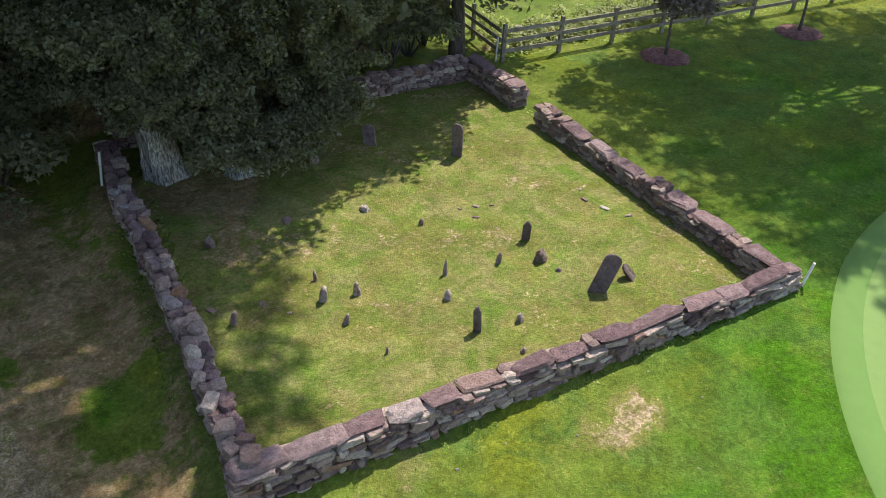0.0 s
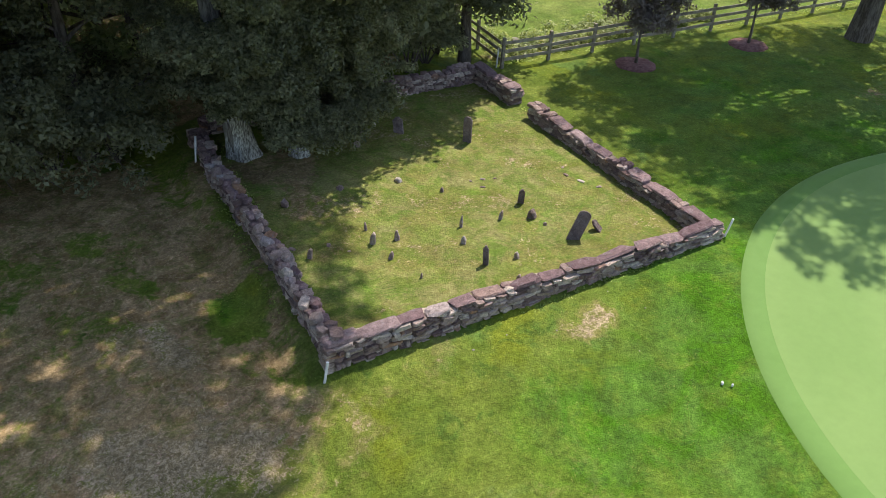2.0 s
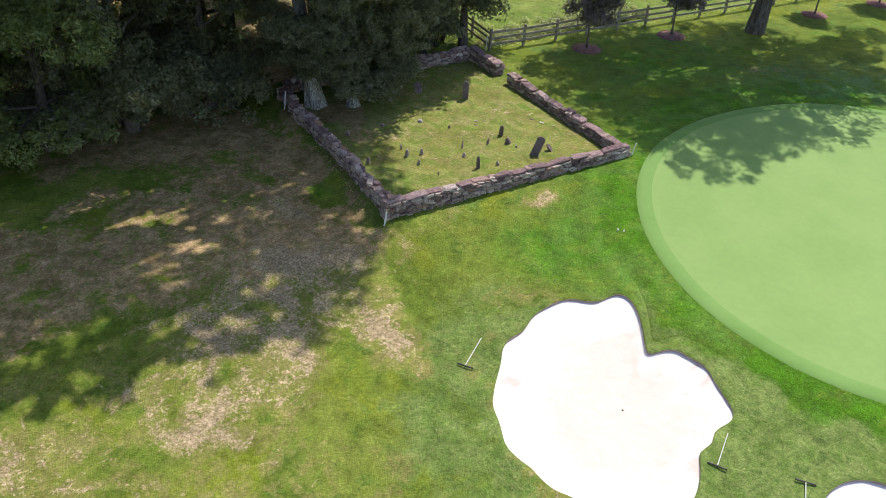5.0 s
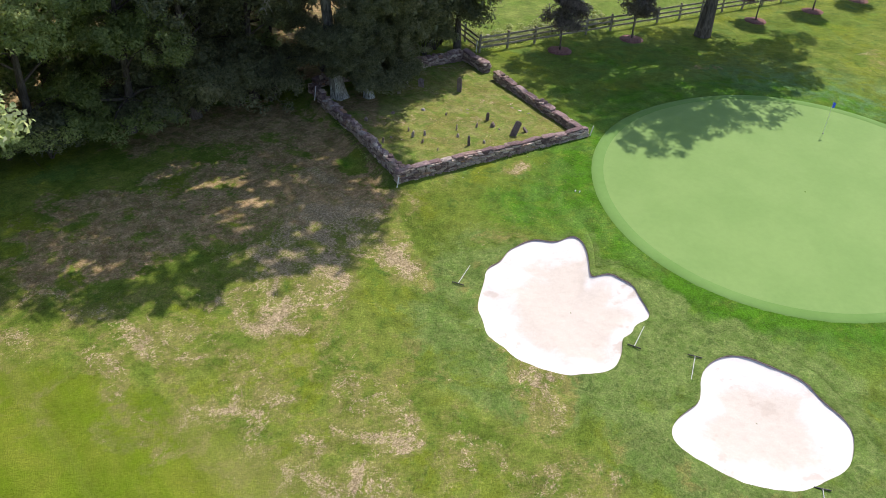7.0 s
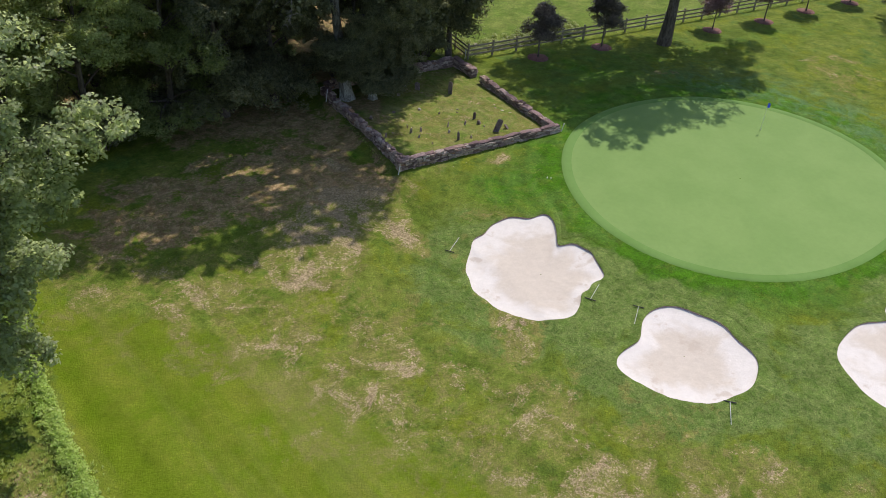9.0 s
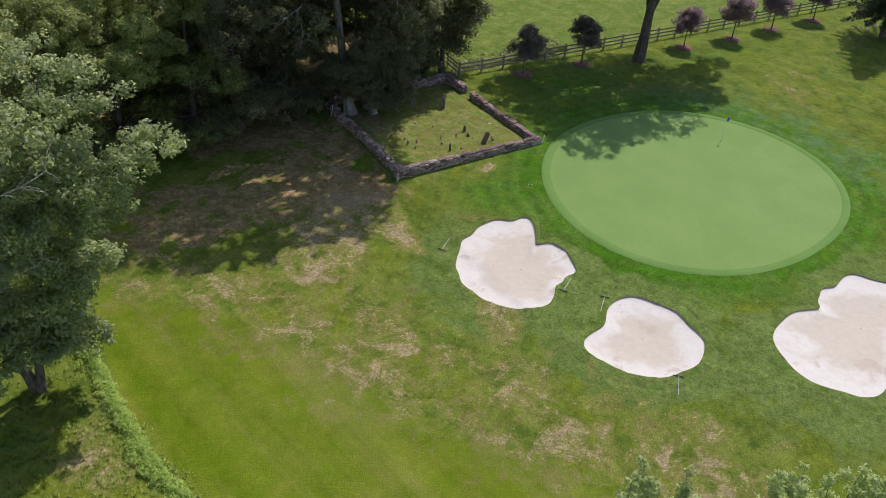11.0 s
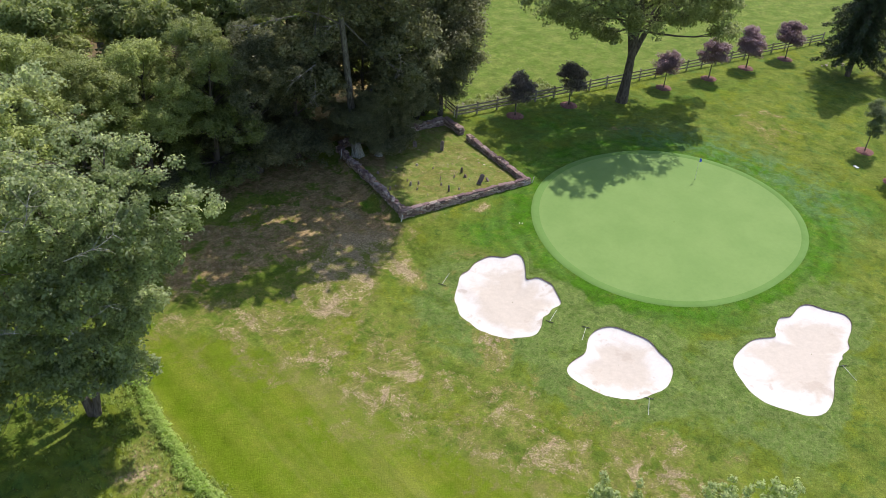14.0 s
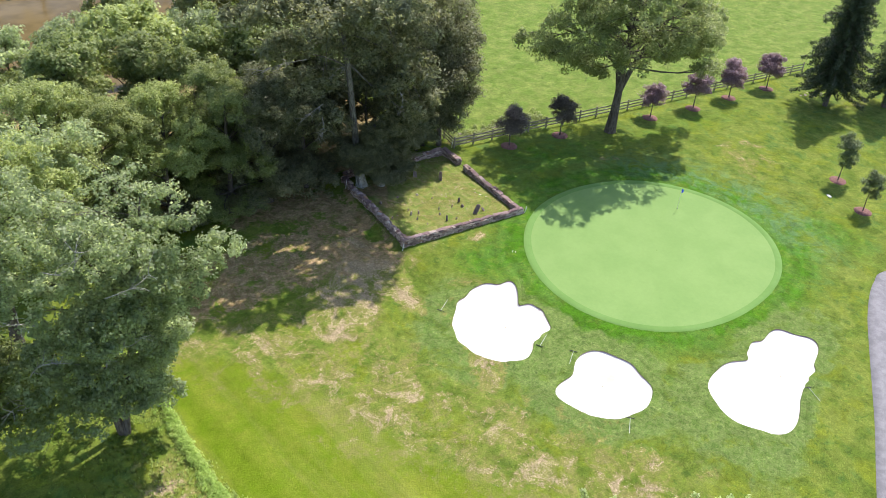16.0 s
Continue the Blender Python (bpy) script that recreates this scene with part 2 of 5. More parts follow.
DARK = plain_material("black_rubber", (0.02, 0.02, 0.02), (0.04, 0.04, 0.04), 6.0, 0.6, 0.1)
METAL = plain_material("pale_handle", (0.42, 0.45, 0.42), (0.55, 0.57, 0.54), 6.0, 0.5, 0.1)
BLUE = plain_material("blue_cloth", (0.10, 0.18, 0.72), (0.14, 0.24, 0.85), 6.0, 0.7, 0.1)
ASPHALT = plain_material("worn_asphalt", (0.17, 0.165, 0.18), (0.23, 0.225, 0.24), 1.5, 0.9)
PALE_ROCK = stone_material("pale_rubble", [(0.0, (0.30, 0.26, 0.23)), (1.0, (0.50, 0.46, 0.42))])
BARK = bark_material("brown_bark", (0.07, 0.055, 0.045), (0.17, 0.145, 0.125))
PALE_BARK = bark_material("grey_flaking_bark", (0.095, 0.085, 0.073), (0.26, 0.25, 0.225))
FLAKES = bark_material("pale_scaly_bark", (0.13, 0.125, 0.11), (0.62, 0.63, 0.58), 9.0)
DEAD = bark_material("bleached_dead_wood", (0.28, 0.26, 0.24), (0.48, 0.46, 0.43))
LEAF_OAK = leaf_material("dark_green_leaves", (0.078, 0.091, 0.053), (0.320, 0.338, 0.212), 0.52)
LEAF_WOOD = leaf_material("mid_green_leaves", (0.115, 0.158, 0.054), (0.320, 0.370, 0.155), 0.5)
LEAF_SILVER = leaf_material("silvery_green_leaves", (0.150, 0.200, 0.105), (0.480, 0.545, 0.360), 0.66, 0.4)
LEAF_SPRAY = leaf_material("fresh_green_leaves", (0.200, 0.280, 0.090), (0.560, 0.640, 0.330), 0.5, 0.4)
LEAF_LIME = leaf_material("yellow_green_leaves", (0.160, 0.210, 0.070), (0.450, 0.505, 0.210), 0.45)
LEAF_PLUM = leaf_material("purple_plum_leaves", (0.125, 0.072, 0.108), (0.440, 0.315, 0.395), 0.4)
LEAF_DUSK = leaf_material("dark_dull_leaves", (0.075, 0.056, 0.056), (0.250, 0.215, 0.200), 0.35)
LEAF_MEADOW = leaf_material("soft_green_leaves", (0.140, 0.186, 0.076), (0.430, 0.485, 0.255), 0.55)
LEAF_GREY = leaf_material("grey_green_leaves", (0.085, 0.125, 0.062), (0.250, 0.310, 0.180), 0.45)
NEEDLES = leaf_material("spruce_needles", (0.028, 0.046, 0.024), (0.085, 0.115, 0.060), 0.2)
BLADES = leaf_material("weed_blades", (0.260, 0.380, 0.085), (0.460, 0.540, 0.200), 0.55)
TUFTS = leaf_material("short_grass", (0.110, 0.150, 0.028), (0.300, 0.290, 0.110), 0.4, 0.8)
WATER = Nodes("brown_creek_water")
WATER.bump(WATER.noise(1.2, 3), 0.1, 0.03)
WATER = WATER.done(WATER.mix(WATER.step(WATER.noise(0.2, 3), 0.35, 0.65), (0.100, 0.070, 0.026), (0.145, 0.103, 0.042)), 0.2, spec=0.06)


# ---- mesh helpers ----


def np_mesh(name, verts, quads, material, smooth=False, normals=None):
    """A mesh from arrays of corners and of faces with three or four corners each."""
    me = bpy.data.meshes.new(name)
    verts, quads = np.asarray(verts, dtype=np.float32), np.asarray(quads, dtype=np.int32)
    me.vertices.add(len(verts))
    me.vertices.foreach_set("co", verts.ravel())
    me.loops.add(quads.size)
    me.loops.foreach_set("vertex_index", quads.ravel())
    me.polygons.add(len(quads))
    me.polygons.foreach_set("loop_start", np.arange(0, quads.size, quads.shape[1], dtype=np.int32))
    if smooth or normals is not None:
        me.polygons.foreach_set("use_smooth", np.ones(len(quads), dtype=bool))
    me.materials.append(material)
    me.update(calc_edges=True)
    me.validate()
    if normals is not None:
        me.normals_split_custom_set_from_vertices(np.asarray(normals, dtype=np.float32))
    return me


def part(name, bm, material, parent=None, label=""):
    """Links a bmesh as one mesh object, under a thing or a part if one is given."""
    me = bpy.data.meshes.new(name)
    bm.to_mesh(me)
    bm.free()
    me.materials.append(material)
    return piece(name, me, parent, label=label)


def piece(name, me, parent=None, m=None, label=""):
    ob = new(name, me)
    ob.parent = parent
    if m is not None:
        ob.matrix_basis = m
    return tagged(ob, label)


def box(bm, size, m=None, bevel=0.0):
    made = bmesh.ops.create_cube(bm, size=1, matrix=(m or Matrix()) @ Matrix.Diagonal((*size, 1)))["verts"]
    if bevel:
        edges = list({e for v in made for e in v.link_edges})
        bmesh.ops.bevel(bm, geom=edges, offset=bevel, segments=1, affect="EDGES")


def tube_arrays(points, radii, sides=7):
    """Corners and faces of a tapered tube along points."""
    p = np.asarray(points, dtype=float)
    d = np.gradient(p, axis=0)
    d /= np.linalg.norm(d, axis=1)[:, None] + 1e-9
    side = np.cross(d, (0.31, 0.17, 0.93) if abs(d[0][2]) < 0.9 else (1, 0.1, 0))
    side /= np.linalg.norm(side, axis=1)[:, None] + 1e-9
    other = np.cross(d, side)
    a = np.linspace(0, 2 * np.pi, sides, endpoint=False)
    r = np.asarray(radii)[:, None, None]
    v = p[:, None] + r * (np.cos(a)[None, :, None] * side[:, None] + np.sin(a)[None, :, None] * other[:, None])
    i = np.arange(len(p) - 1)[:, None] * sides + np.arange(sides)[None]
    j = np.arange(len(p) - 1)[:, None] * sides + (np.arange(sides)[None] + 1) % sides
    return v.reshape(-1, 3), np.stack([i, j, j + sides, i + sides], -1).reshape(-1, 4)


def tubes_mesh(name, tubes, material):
    vs, fs, k = [], [], 0
    for points, radii, sides in tubes:
        v, f = tube_arrays(points, radii, sides)
        vs.append(v), fs.append(f + k)
        k += len(v)
    return np_mesh(name, np.concatenate(vs), np.concatenate(fs), material, True)


# ---- the lie of the land ----
def ease(a, b, v):
    u = np.clip((v - a) / (b - a), 0, 1)
    return u * u * (3 - 2 * u)


def ground_z(x, y):
    x, y = np.asarray(x, dtype=float), np.asarray(y, dtype=float)
    left, front = 1 - ease(-0.2, 0.6, x), 1 - ease(-0.2, 0.6, y)
    z = -0.35 * left - 0.018 * np.clip(-x, 0, 40)
    z = z - 0.22 * front * (1 - ease(0, 14, x)) * (1 - left)
    return z - 1.6 * (1 - np.exp(-np.clip(-y, 0, 500) / 20))


class Outline:
    """A closed line round a centre: its radius is a sum of a few waves."""

    def __init__(self, x, y, waves):
        self.x, self.y, self.waves = x, y, waves

    def radius(self, a):
        r = np.full_like(np.asarray(a, dtype=float), self.waves[0])
        for k in range(1, (len(self.waves) + 1) // 2):
            r = r + self.waves[2 * k - 1] * np.cos(k * a) + self.waves[2 * k] * np.sin(k * a)
        return r

    def part_of(self, x, y):
        """How far out a place lies, as a share of the radius."""
        dx, dy = x - self.x, y - self.y
        return np.hypot(dx, dy) / self.radius(np.arctan2(dy, dx))


PUTTING = Outline(21.63, -10.70, [11.73, 0.0, 0.69, 0.85, 0.19, 0.10, -0.08, -0.02, 0.02])
BUNKERS = [
    Outline(2.70, -12.30, [4.13, -0.38, 0.65, -0.18, 0.33, -0.07, -0.24, -0.03, -0.35, 0.01, -0.14, 0.12, 0.0, 0.14, 0.05, 0.08, 0.07, 0.03, 0.12, -0.03, 0.11, -0.08, 0.03, -0.06, -0.07, -0.03, -0.06, 0.0, -0.07, 0.03, -0.02, 0.04, 0.01, 0.02, 0.03]),
    Outline(5.09, -21.39, [3.41, 0.04, -0.27, 0.16, 0.18, -0.32, 0.03, 0.04, -0.14, 0.0, 0.11, 0.0, -0.03, 0.03, 0.05, -0.02, 0.02, 0.02, 0.03]),
    Outline(18.20, -27.60, [4.26, -1.12, 0.58, 1.81, 1.17, -0.33, 0.09, 0.01, 0.31, 0.16, 0.19, -0.16, -0.01, -0.02, 0.07, 0.10, 0.0, -0.03, 0.06, 0.01, 0.11, 0.01, 0.06, -0.08, 0.08]),
]


def away(x, y, line):
    """Distance from a line of places."""
    best = np.full_like(x, 1e9)
    for (ax, ay), (bx, by) in zip(line, line[1:]):
        u = np.clip(((x - ax) * (bx - ax) + (y - ay) * (by - ay)) / ((bx - ax) ** 2 + (by - ay) ** 2), 0, 1)
        best = np.minimum(best, np.hypot(x - ax - u * (bx - ax), y - ay - u * (by - ay)))
    return best


def blot(x, y, cx, cy, rx, ry, turn=0.0):
    """1 at a place, falling to 0 at an oval round it."""
    c, s = math.cos(radians(turn)), math.sin(radians(turn))
    u, v = (x - cx) * c + (y - cy) * s, -(x - cx) * s + (y - cy) * c
    return np.clip(1.25 * (1 - np.hypot(u / rx, v / ry)), 0, 1)


DRY_BAND = [(-19, -0.5), (-15.6, -4.0), (-12.7, -7.0), (-9.6, -15.4), (-7.0, -20.5), (-2.9, -26.4), (1, -33)]


def turf_state(x, y):
    """Where the turf is cut as fairway, lush or deepened in colour for shade, dry, bare or meadow, from 0 to 1."""
    inside = ease(0.2, 0.6, x - 0.05 * y) * ease(0.2, 0.6, y) * ease(-13.8, -13.4, -x) * ease(-14, -13.4, -y)
    band = away(x, y, DRY_BAND)
    # the mown strip lies on the near side of the dry band
    fair = ease(-23.6, -22.6, x) * (0.25 + 0.75 * ease(0, 5, band)) * ease(0.0, 8.0, -(x * 0.75 + y * 0.55) - 10.5)
    dry = 0.42 * np.clip(1.3 - band / 6.5, 0, 1)
    dry = np.maximum.reduce([dry, 0.62 * blot(x, y, 7.9, -1.2, 2.0, 0.9, 5), 0.95 * blot(x, y, -3.4, 0.6, 5.0, 5.5, 30), 0.85 * blot(x, y, -2.8, 3.4, 3.4, 5.0), 0.62 * blot(x, y, -6, -2.2, 12, 7, 20), 0.6 * blot(x, y, -25.5, -14, 2.5, 5), 0.58 * blot(x, y, -14.2, -5.0, 7, 3.4, -38), 0.58 * blot(x, y, -9.5, -6.4, 4.5, 3.4), 0.55 * blot(x, y, -2.6, -5.2, 3.0, 4.0), 0.5 * blot(x, y, 0, -12, 3.5, 12, -25), 0.40 * blot(x, y, 44, -2.5, 8, 6, 35), 0.45 * blot(x, y, 71, 0.9, 5, 3), 0.75 * blot(x, y, 20, 16.2, 6.5, 1.6), 0.40 * blot(x, y, 9.5, 4.5, 3.5, 4.0), 0.45 * blot(x, y, 6, 7.5, 3, 2.5), 0.40 * blot(x, y, 12, 4, 1.2, 5), 0.36 * inside])
    # bare soil; the last term browns the woods' floor, standing in for shade
    soil = np.maximum.reduce([0.95 * blot(x, y, -5, 12.0, 12, 5.5, -8), 0.74 * blot(x, y, -6, 5, 15, 11, 20), 0.66 * blot(x, y, -14, 5, 11, 7), 0.72 * blot(x, y, -15, 1.2, 8, 4.5, -20), 0.85 * blot(x, y, 3.2, 10.5, 3.0, 4.0, 10), 0.9 * blot(x, y, 3, 16.5, 6, 2.5), 1.15 * blot(x, y, -0.9, 5.5, 2.4, 10), 0.45 * blot(x, y, 28, 5.5, 6, 3), 0.9 * ease(15.2, 18, y) * ease(-13.5, -11, -x)])
    edge = PUTTING.part_of(x, y)
    sandy = np.minimum.reduce([b.part_of(x, y) for b in BUNKERS])
    # lush turf, plus deeper green painted in for shade under trees and woods
    lush_shade = np.maximum.reduce([0.95 * ease(-1.70, -1.04, -edge), 0.45 * ease(15, 19, y + 0.12 * x) * ease(-15.5, -13.5, -x), 0.62 * blot(x, y, 18, 4, 5, 9, -10), 0.8 * blot(x, y, 12, -3.5, 4, 5), 1.0 * blot(x, y, 7.0, -4.6, 6.5, 4.2, -15), 0.5 * blot(x, y, 44, 7, 25, 5), 0.7 * blot(x, y, 24, 8, 13, 9), 0.7 * blot(x, y, 40, -17, 6, 9), 0.9 * blot(x, y, -0.7, 4.3, 0.8, 1.5), 1.2 * blot(x, y, 2.4, 2.9, 1.5, 3.0)])
    lush_shade = lush_shade * (1 - inside * 0.4)
    meadow = ease(14.3, 16.5, y + 0.045 * (x - 15)) * ease(13.5, 18, x)
    worn = inside * 0.7
    cool = ease(-1.75, -1.25, -edge) * ease(1.02, 1.12, edge) * ease(26, 33, x + 0.3 * y)
    soil = soil * (1 - np.clip(1.3 * blot(x, y, -0.6, 4.0, 1.0, 1.9), 0, 1))
    dry = dry * (1 - np.clip(1.3 * blot(x, y, -0.6, 4.0, 1.0, 1.9), 0, 1))
    tufted = 0.62 * ease(-2.3, -1.3, -sandy) * ease(-1.02, -1.22, -edge) * (1 - 0.75 * np.clip(1.5 * blot(x, y, 7.0, -4.8, 6.5, 4.6, -15), 0, 1))
    return {"tufted": tufted, "cool": 0.75 * cool, "ring": edge * 11.7, "worn": worn, "fair": fair, "dry": dry, "soil": soil, "lush_shade": lush_shade, "meadow": meadow}


def add_state(me):
    co = np.empty(len(me.vertices) * 3, dtype=np.float32)
    me.vertices.foreach_get("co", co)
    co = co.reshape(-1, 3).astype(float)
    for name, value in turf_state(co[:, 0], co[:, 1]).items():
        me.attributes.new(name, "FLOAT", "POINT").data.foreach_set("value", np.asarray(value, dtype=np.float32))


def axis(lo, hi, step, reach):
    out = 1.25 ** np.arange(1, 26)
    return np.concatenate([lo - (out / out[-1] * reach)[::-1], np.arange(lo, hi + 0.01, step), hi + out / out[-1] * reach])


gx, gy = axis(-60, 92, 0.72, 2400), axis(-66, 100, 0.72, 2400)
X, Y = np.meshgrid(gx, gy)
Z = ground_z(X, Y)
for b in BUNKERS:
    Z -= 0.9 * (1 - ease(0.98, 1.08, b.part_of(X, Y)))
Z -= 0.12 * (1 - ease(0.94, 1.0, PUTTING.part_of(X, Y)))
Z -= 3.0 * ease(50, 54, Y - 0.25 * X) * ease(-99, -95, -Y) * ease(-14, -8, -X)   # the creek's bed
idx = np.arange(X.size).reshape(X.shape)
quads = np.stack([idx[:-1, :-1], idx[:-1, 1:], idx[1:, 1:], idx[1:, :-1]], -1).reshape(-1, 4)
me = np_mesh("ground", np.stack([X, Y, Z], -1).reshape(-1, 3), quads, TURF, True)
add_state(me)
ground = tagged(new("ground", me), "mown parkland turf with green and dry patches", "ground", kind="structure")


def rings(outline, shares, heights, steps=144):
    """A ring of turf or sand round an outline: shares of its radius, and heights over the land."""
    a = np.linspace(0, 2 * np.pi, steps, endpoint=False)
    r = outline.radius(a)
    s = np.asarray(shares)[:, None]
    x, y = outline.x + s * r * np.cos(a), outline.y + s * r * np.sin(a)
    z = ground_z(x, y) + np.broadcast_to(np.asarray(heights, dtype=float).reshape(len(shares), -1), x.shape)
    i = np.arange(len(shares) - 1)[:, None] * steps + np.arange(steps)[None]
    j = np.arange(len(shares) - 1)[:, None] * steps + (np.arange(steps)[None] + 1) % steps
    return np.stack([x, y, z], -1).reshape(-1, 3), np.stack([i, i + steps, j + steps, j], -1).reshape(-1, 4)


def putting_green():
    s = np.linspace(0.005, 0.974, 24)
    v, f = rings(PUTTING, s[::-1], [0.03] * 24)
    top = tagged(new("putting_green", np_mesh("putting_green", v, f, GREEN, True)), "smooth pale-green closely mown putting green", "putting green", kind="structure")
    v, f = rings(PUTTING, [1.036, 1.028, 1.01, 0.977, 0.968], [-0.03, 0.02, 0.04, 0.042, 0.0])
    piece("collar", np_mesh("collar", v, f, COLLAR, True), top, label="darker green fringe of slightly longer grass")


def bunker(outline):
    """Sand in a hollow; on the side towards the green its face is steep under a raised lip."""
    a = np.linspace(0, 2 * np.pi, 216, endpoint=False)
    high = np.clip(1.5 * np.cos(a - radians(52)), 0, 1) ** 0.8
    s = [1.0, 0.985, 0.96, 0.935, 0.9, 0.8, 0.65, 0.5, 0.35, 0.2, 0.08, 0.01]
    depth = np.stack([-0.04 - 0.22 * (1 - q ** 2.2) - 0.035 * high * float(ease(0.0, 0.075, 1 - q)) * (0.25 + 0.75 * q) for q in s])
    v, f = rings(outline, s, depth, 216)
    me = np_mesh("sand", v, f, SAND, True)
    me.attributes.new("share", "FLOAT", "POINT").data.foreach_set("value", np.repeat(s, 216).astype(np.float32))
    thing = tagged(new("sand_bunker", me), "white sand bunker with a curving grass lip", "bunker", "bunkers beside the green", "structure")
    wob = 0.010 * np.sin(11 * a) + 0.010 * np.sin(23 * a + 1) + 0.008 * np.sin(37 * a)
    rise = 0.025 * high
    lift = np.stack([0 * wob - 0.02, 0 * wob + 0.01, 0.025 + wob * 0.3 + 0.4 * rise, 0.05 + wob * 0.7 + rise, 0.06 + wob + rise, 0.03 + wob + rise])
    v, f = rings(outline, [1.30, 1.24, 1.13, 1.05, 1.01, 0.995], lift, 216)
    me = np_mesh("grass_lip", v, f, TURF, True)
    add_state(me)
    piece("grass_lip", me, thing)
    v, f = rings(outline, [0.995, 1.0, 1.005], np.stack([0.03 + wob + rise, 0 * wob - 0.03, 0 * wob - 0.14]), 216)
    piece("soil_edge", np_mesh("soil_edge", v, f, LIP_SOIL, True), thing, label="bare reddish soil edge")


putting_green()
for b in BUNKERS:
    bunker(b)


def strip(name, line, width, lift, material, label, category):
    """A paved or watery strip along a line of places."""
    p = np.array(line, dtype=float)
    t = np.linspace(0, len(p) - 1, (len(p) - 1) * 10 + 1)
    k = np.minimum(t.astype(int), len(p) - 2)
    u = (t - k)[:, None]
    before, after = p[np.maximum(k - 1, 0)], p[np.minimum(k + 2, len(p) - 1)]
    c = 0.5 * (2 * p[k] + (p[k + 1] - before) * u + (2 * before - 5 * p[k] + 4 * p[k + 1] - after) * u ** 2 + (3 * p[k] - before - 3 * p[k + 1] + after) * u ** 3)
    d = np.gradient(c, axis=0)
    d /= np.linalg.norm(d, axis=1)[:, None]
    nrm = np.stack([-d[:, 1], d[:, 0]], -1)
    rows = []
    for s, dz in ((-1.02, -0.25), (-1.0, 0.0), (-0.5, 0.02), (0.5, 0.02), (1.0, 0.0), (1.02, -0.25)):
        q = c + nrm * width / 2 * s
        rows.append(np.c_[q, ground_z(q[:, 0], q[:, 1]) + lift + dz])
    v = np.array(rows).transpose(1, 0, 2)
    i = (np.arange(len(c) - 1)[:, None] * 6 + np.arange(5)[None])
    f = np.stack([i, i + 1, i + 7, i + 6], -1).reshape(-1, 4)
    return tagged(new(name, np_mesh(name, v.reshape(-1, 3), f[:, ::-1], material)), label, category, kind="structure")


strip("road", [(70, -36), (52, -29), (40.0, -25.3), (37.0, -25.4), (32.7, -27.6), (28.0, -30.8), (20.8, -35.9), (14.5, -40.1), (0, -50), (-20, -66)], 3.2, 0.05, ASPHALT, "grey asphalt cart path edged by turf", "cart path")
wm = np_mesh("water", [(-90, 24, -2.2), (14, 50, -2.2), (14, 98, -2.2), (-90, 98, -2.2)], [(0, 1, 2, 3)], WATER)
tagged(new("water", wm), "still brown creek water beyond the woods", "water", kind="structure")


# ---- the burying ground's walls ----
def stone_shapes(count, axis, rough, seed):
    """Irregular slabs about one metre each way, worn at the edges. axis: 1 for face stones seen end on, 2 for slabs that lie flat."""
    r = random.Random(seed)
    out = []
    for _ in range(count):
        n = r.choice((5, 6, 6, 7))
        first = r.uniform(0, 6.28)
        around = []
        for k in range(n):
            a = first + (k + r.uniform(-0.28, 0.28)) * 2 * math.pi / n
            c, q = math.cos(a), math.sin(a)
            power = r.uniform(0.25, 0.5)
            around.append((math.copysign(abs(c) ** power, c) * 0.5 * r.uniform(0.86, 1.05), math.copysign(abs(q) ** power, q) * 0.5 * r.uniform(0.86, 1.05)))
        bm = bmesh.new()
        rows = []
        for depth, share in ((-0.5, r.uniform(0.78, 0.92)), (r.uniform(-0.15, 0.3), 1.04), (0.5, r.uniform(0.76, 0.92))):
            row = []
            tilt_u, tilt_v = r.uniform(-0.16, 0.16), r.uniform(-0.16, 0.16)
            for u, v in around:
                w = depth + tilt_u * u + tilt_v * v + r.uniform(-rough, rough)
                u, v = u * share + r.uniform(-rough, rough), v * share + r.uniform(-rough, rough)
                row.append(bm.verts.new((u, w, v) if axis == 1 else (u, v, w)))
            rows.append(row)
        for p, q in zip(rows, rows[1:]):
            for k in range(n):
                bm.faces.new((p[k], p[(k + 1) % n], q[(k + 1) % n], q[k]))
        for row, way in ((rows[0], -1), (rows[-1], 1)):
            u, v, w = r.uniform(-0.2, 0.2), r.uniform(-0.2, 0.2), way * (0.5 + r.uniform(-0.02, 0.10))
            top = bm.verts.new((u, w, v) if axis == 1 else (u, v, w))
            for k in range(n):
                bm.faces.new((row[k], row[(k + 1) % n], top))
        bmesh.ops.recalc_face_normals(bm, faces=bm.faces)
        me = bpy.data.meshes.new("stone")
        bm.to_mesh(me)
        bm.free()
        out.append(me)
    return out


FACE_STONES = stone_shapes(34, 1, 0.075, 3)
CAP_STONES = stone_shapes(24, 2, 0.055, 5)
for me in FACE_STONES:
    me.materials.append(RUBBLE)
for me in CAP_STONES:
    me.materials.append(CAP)


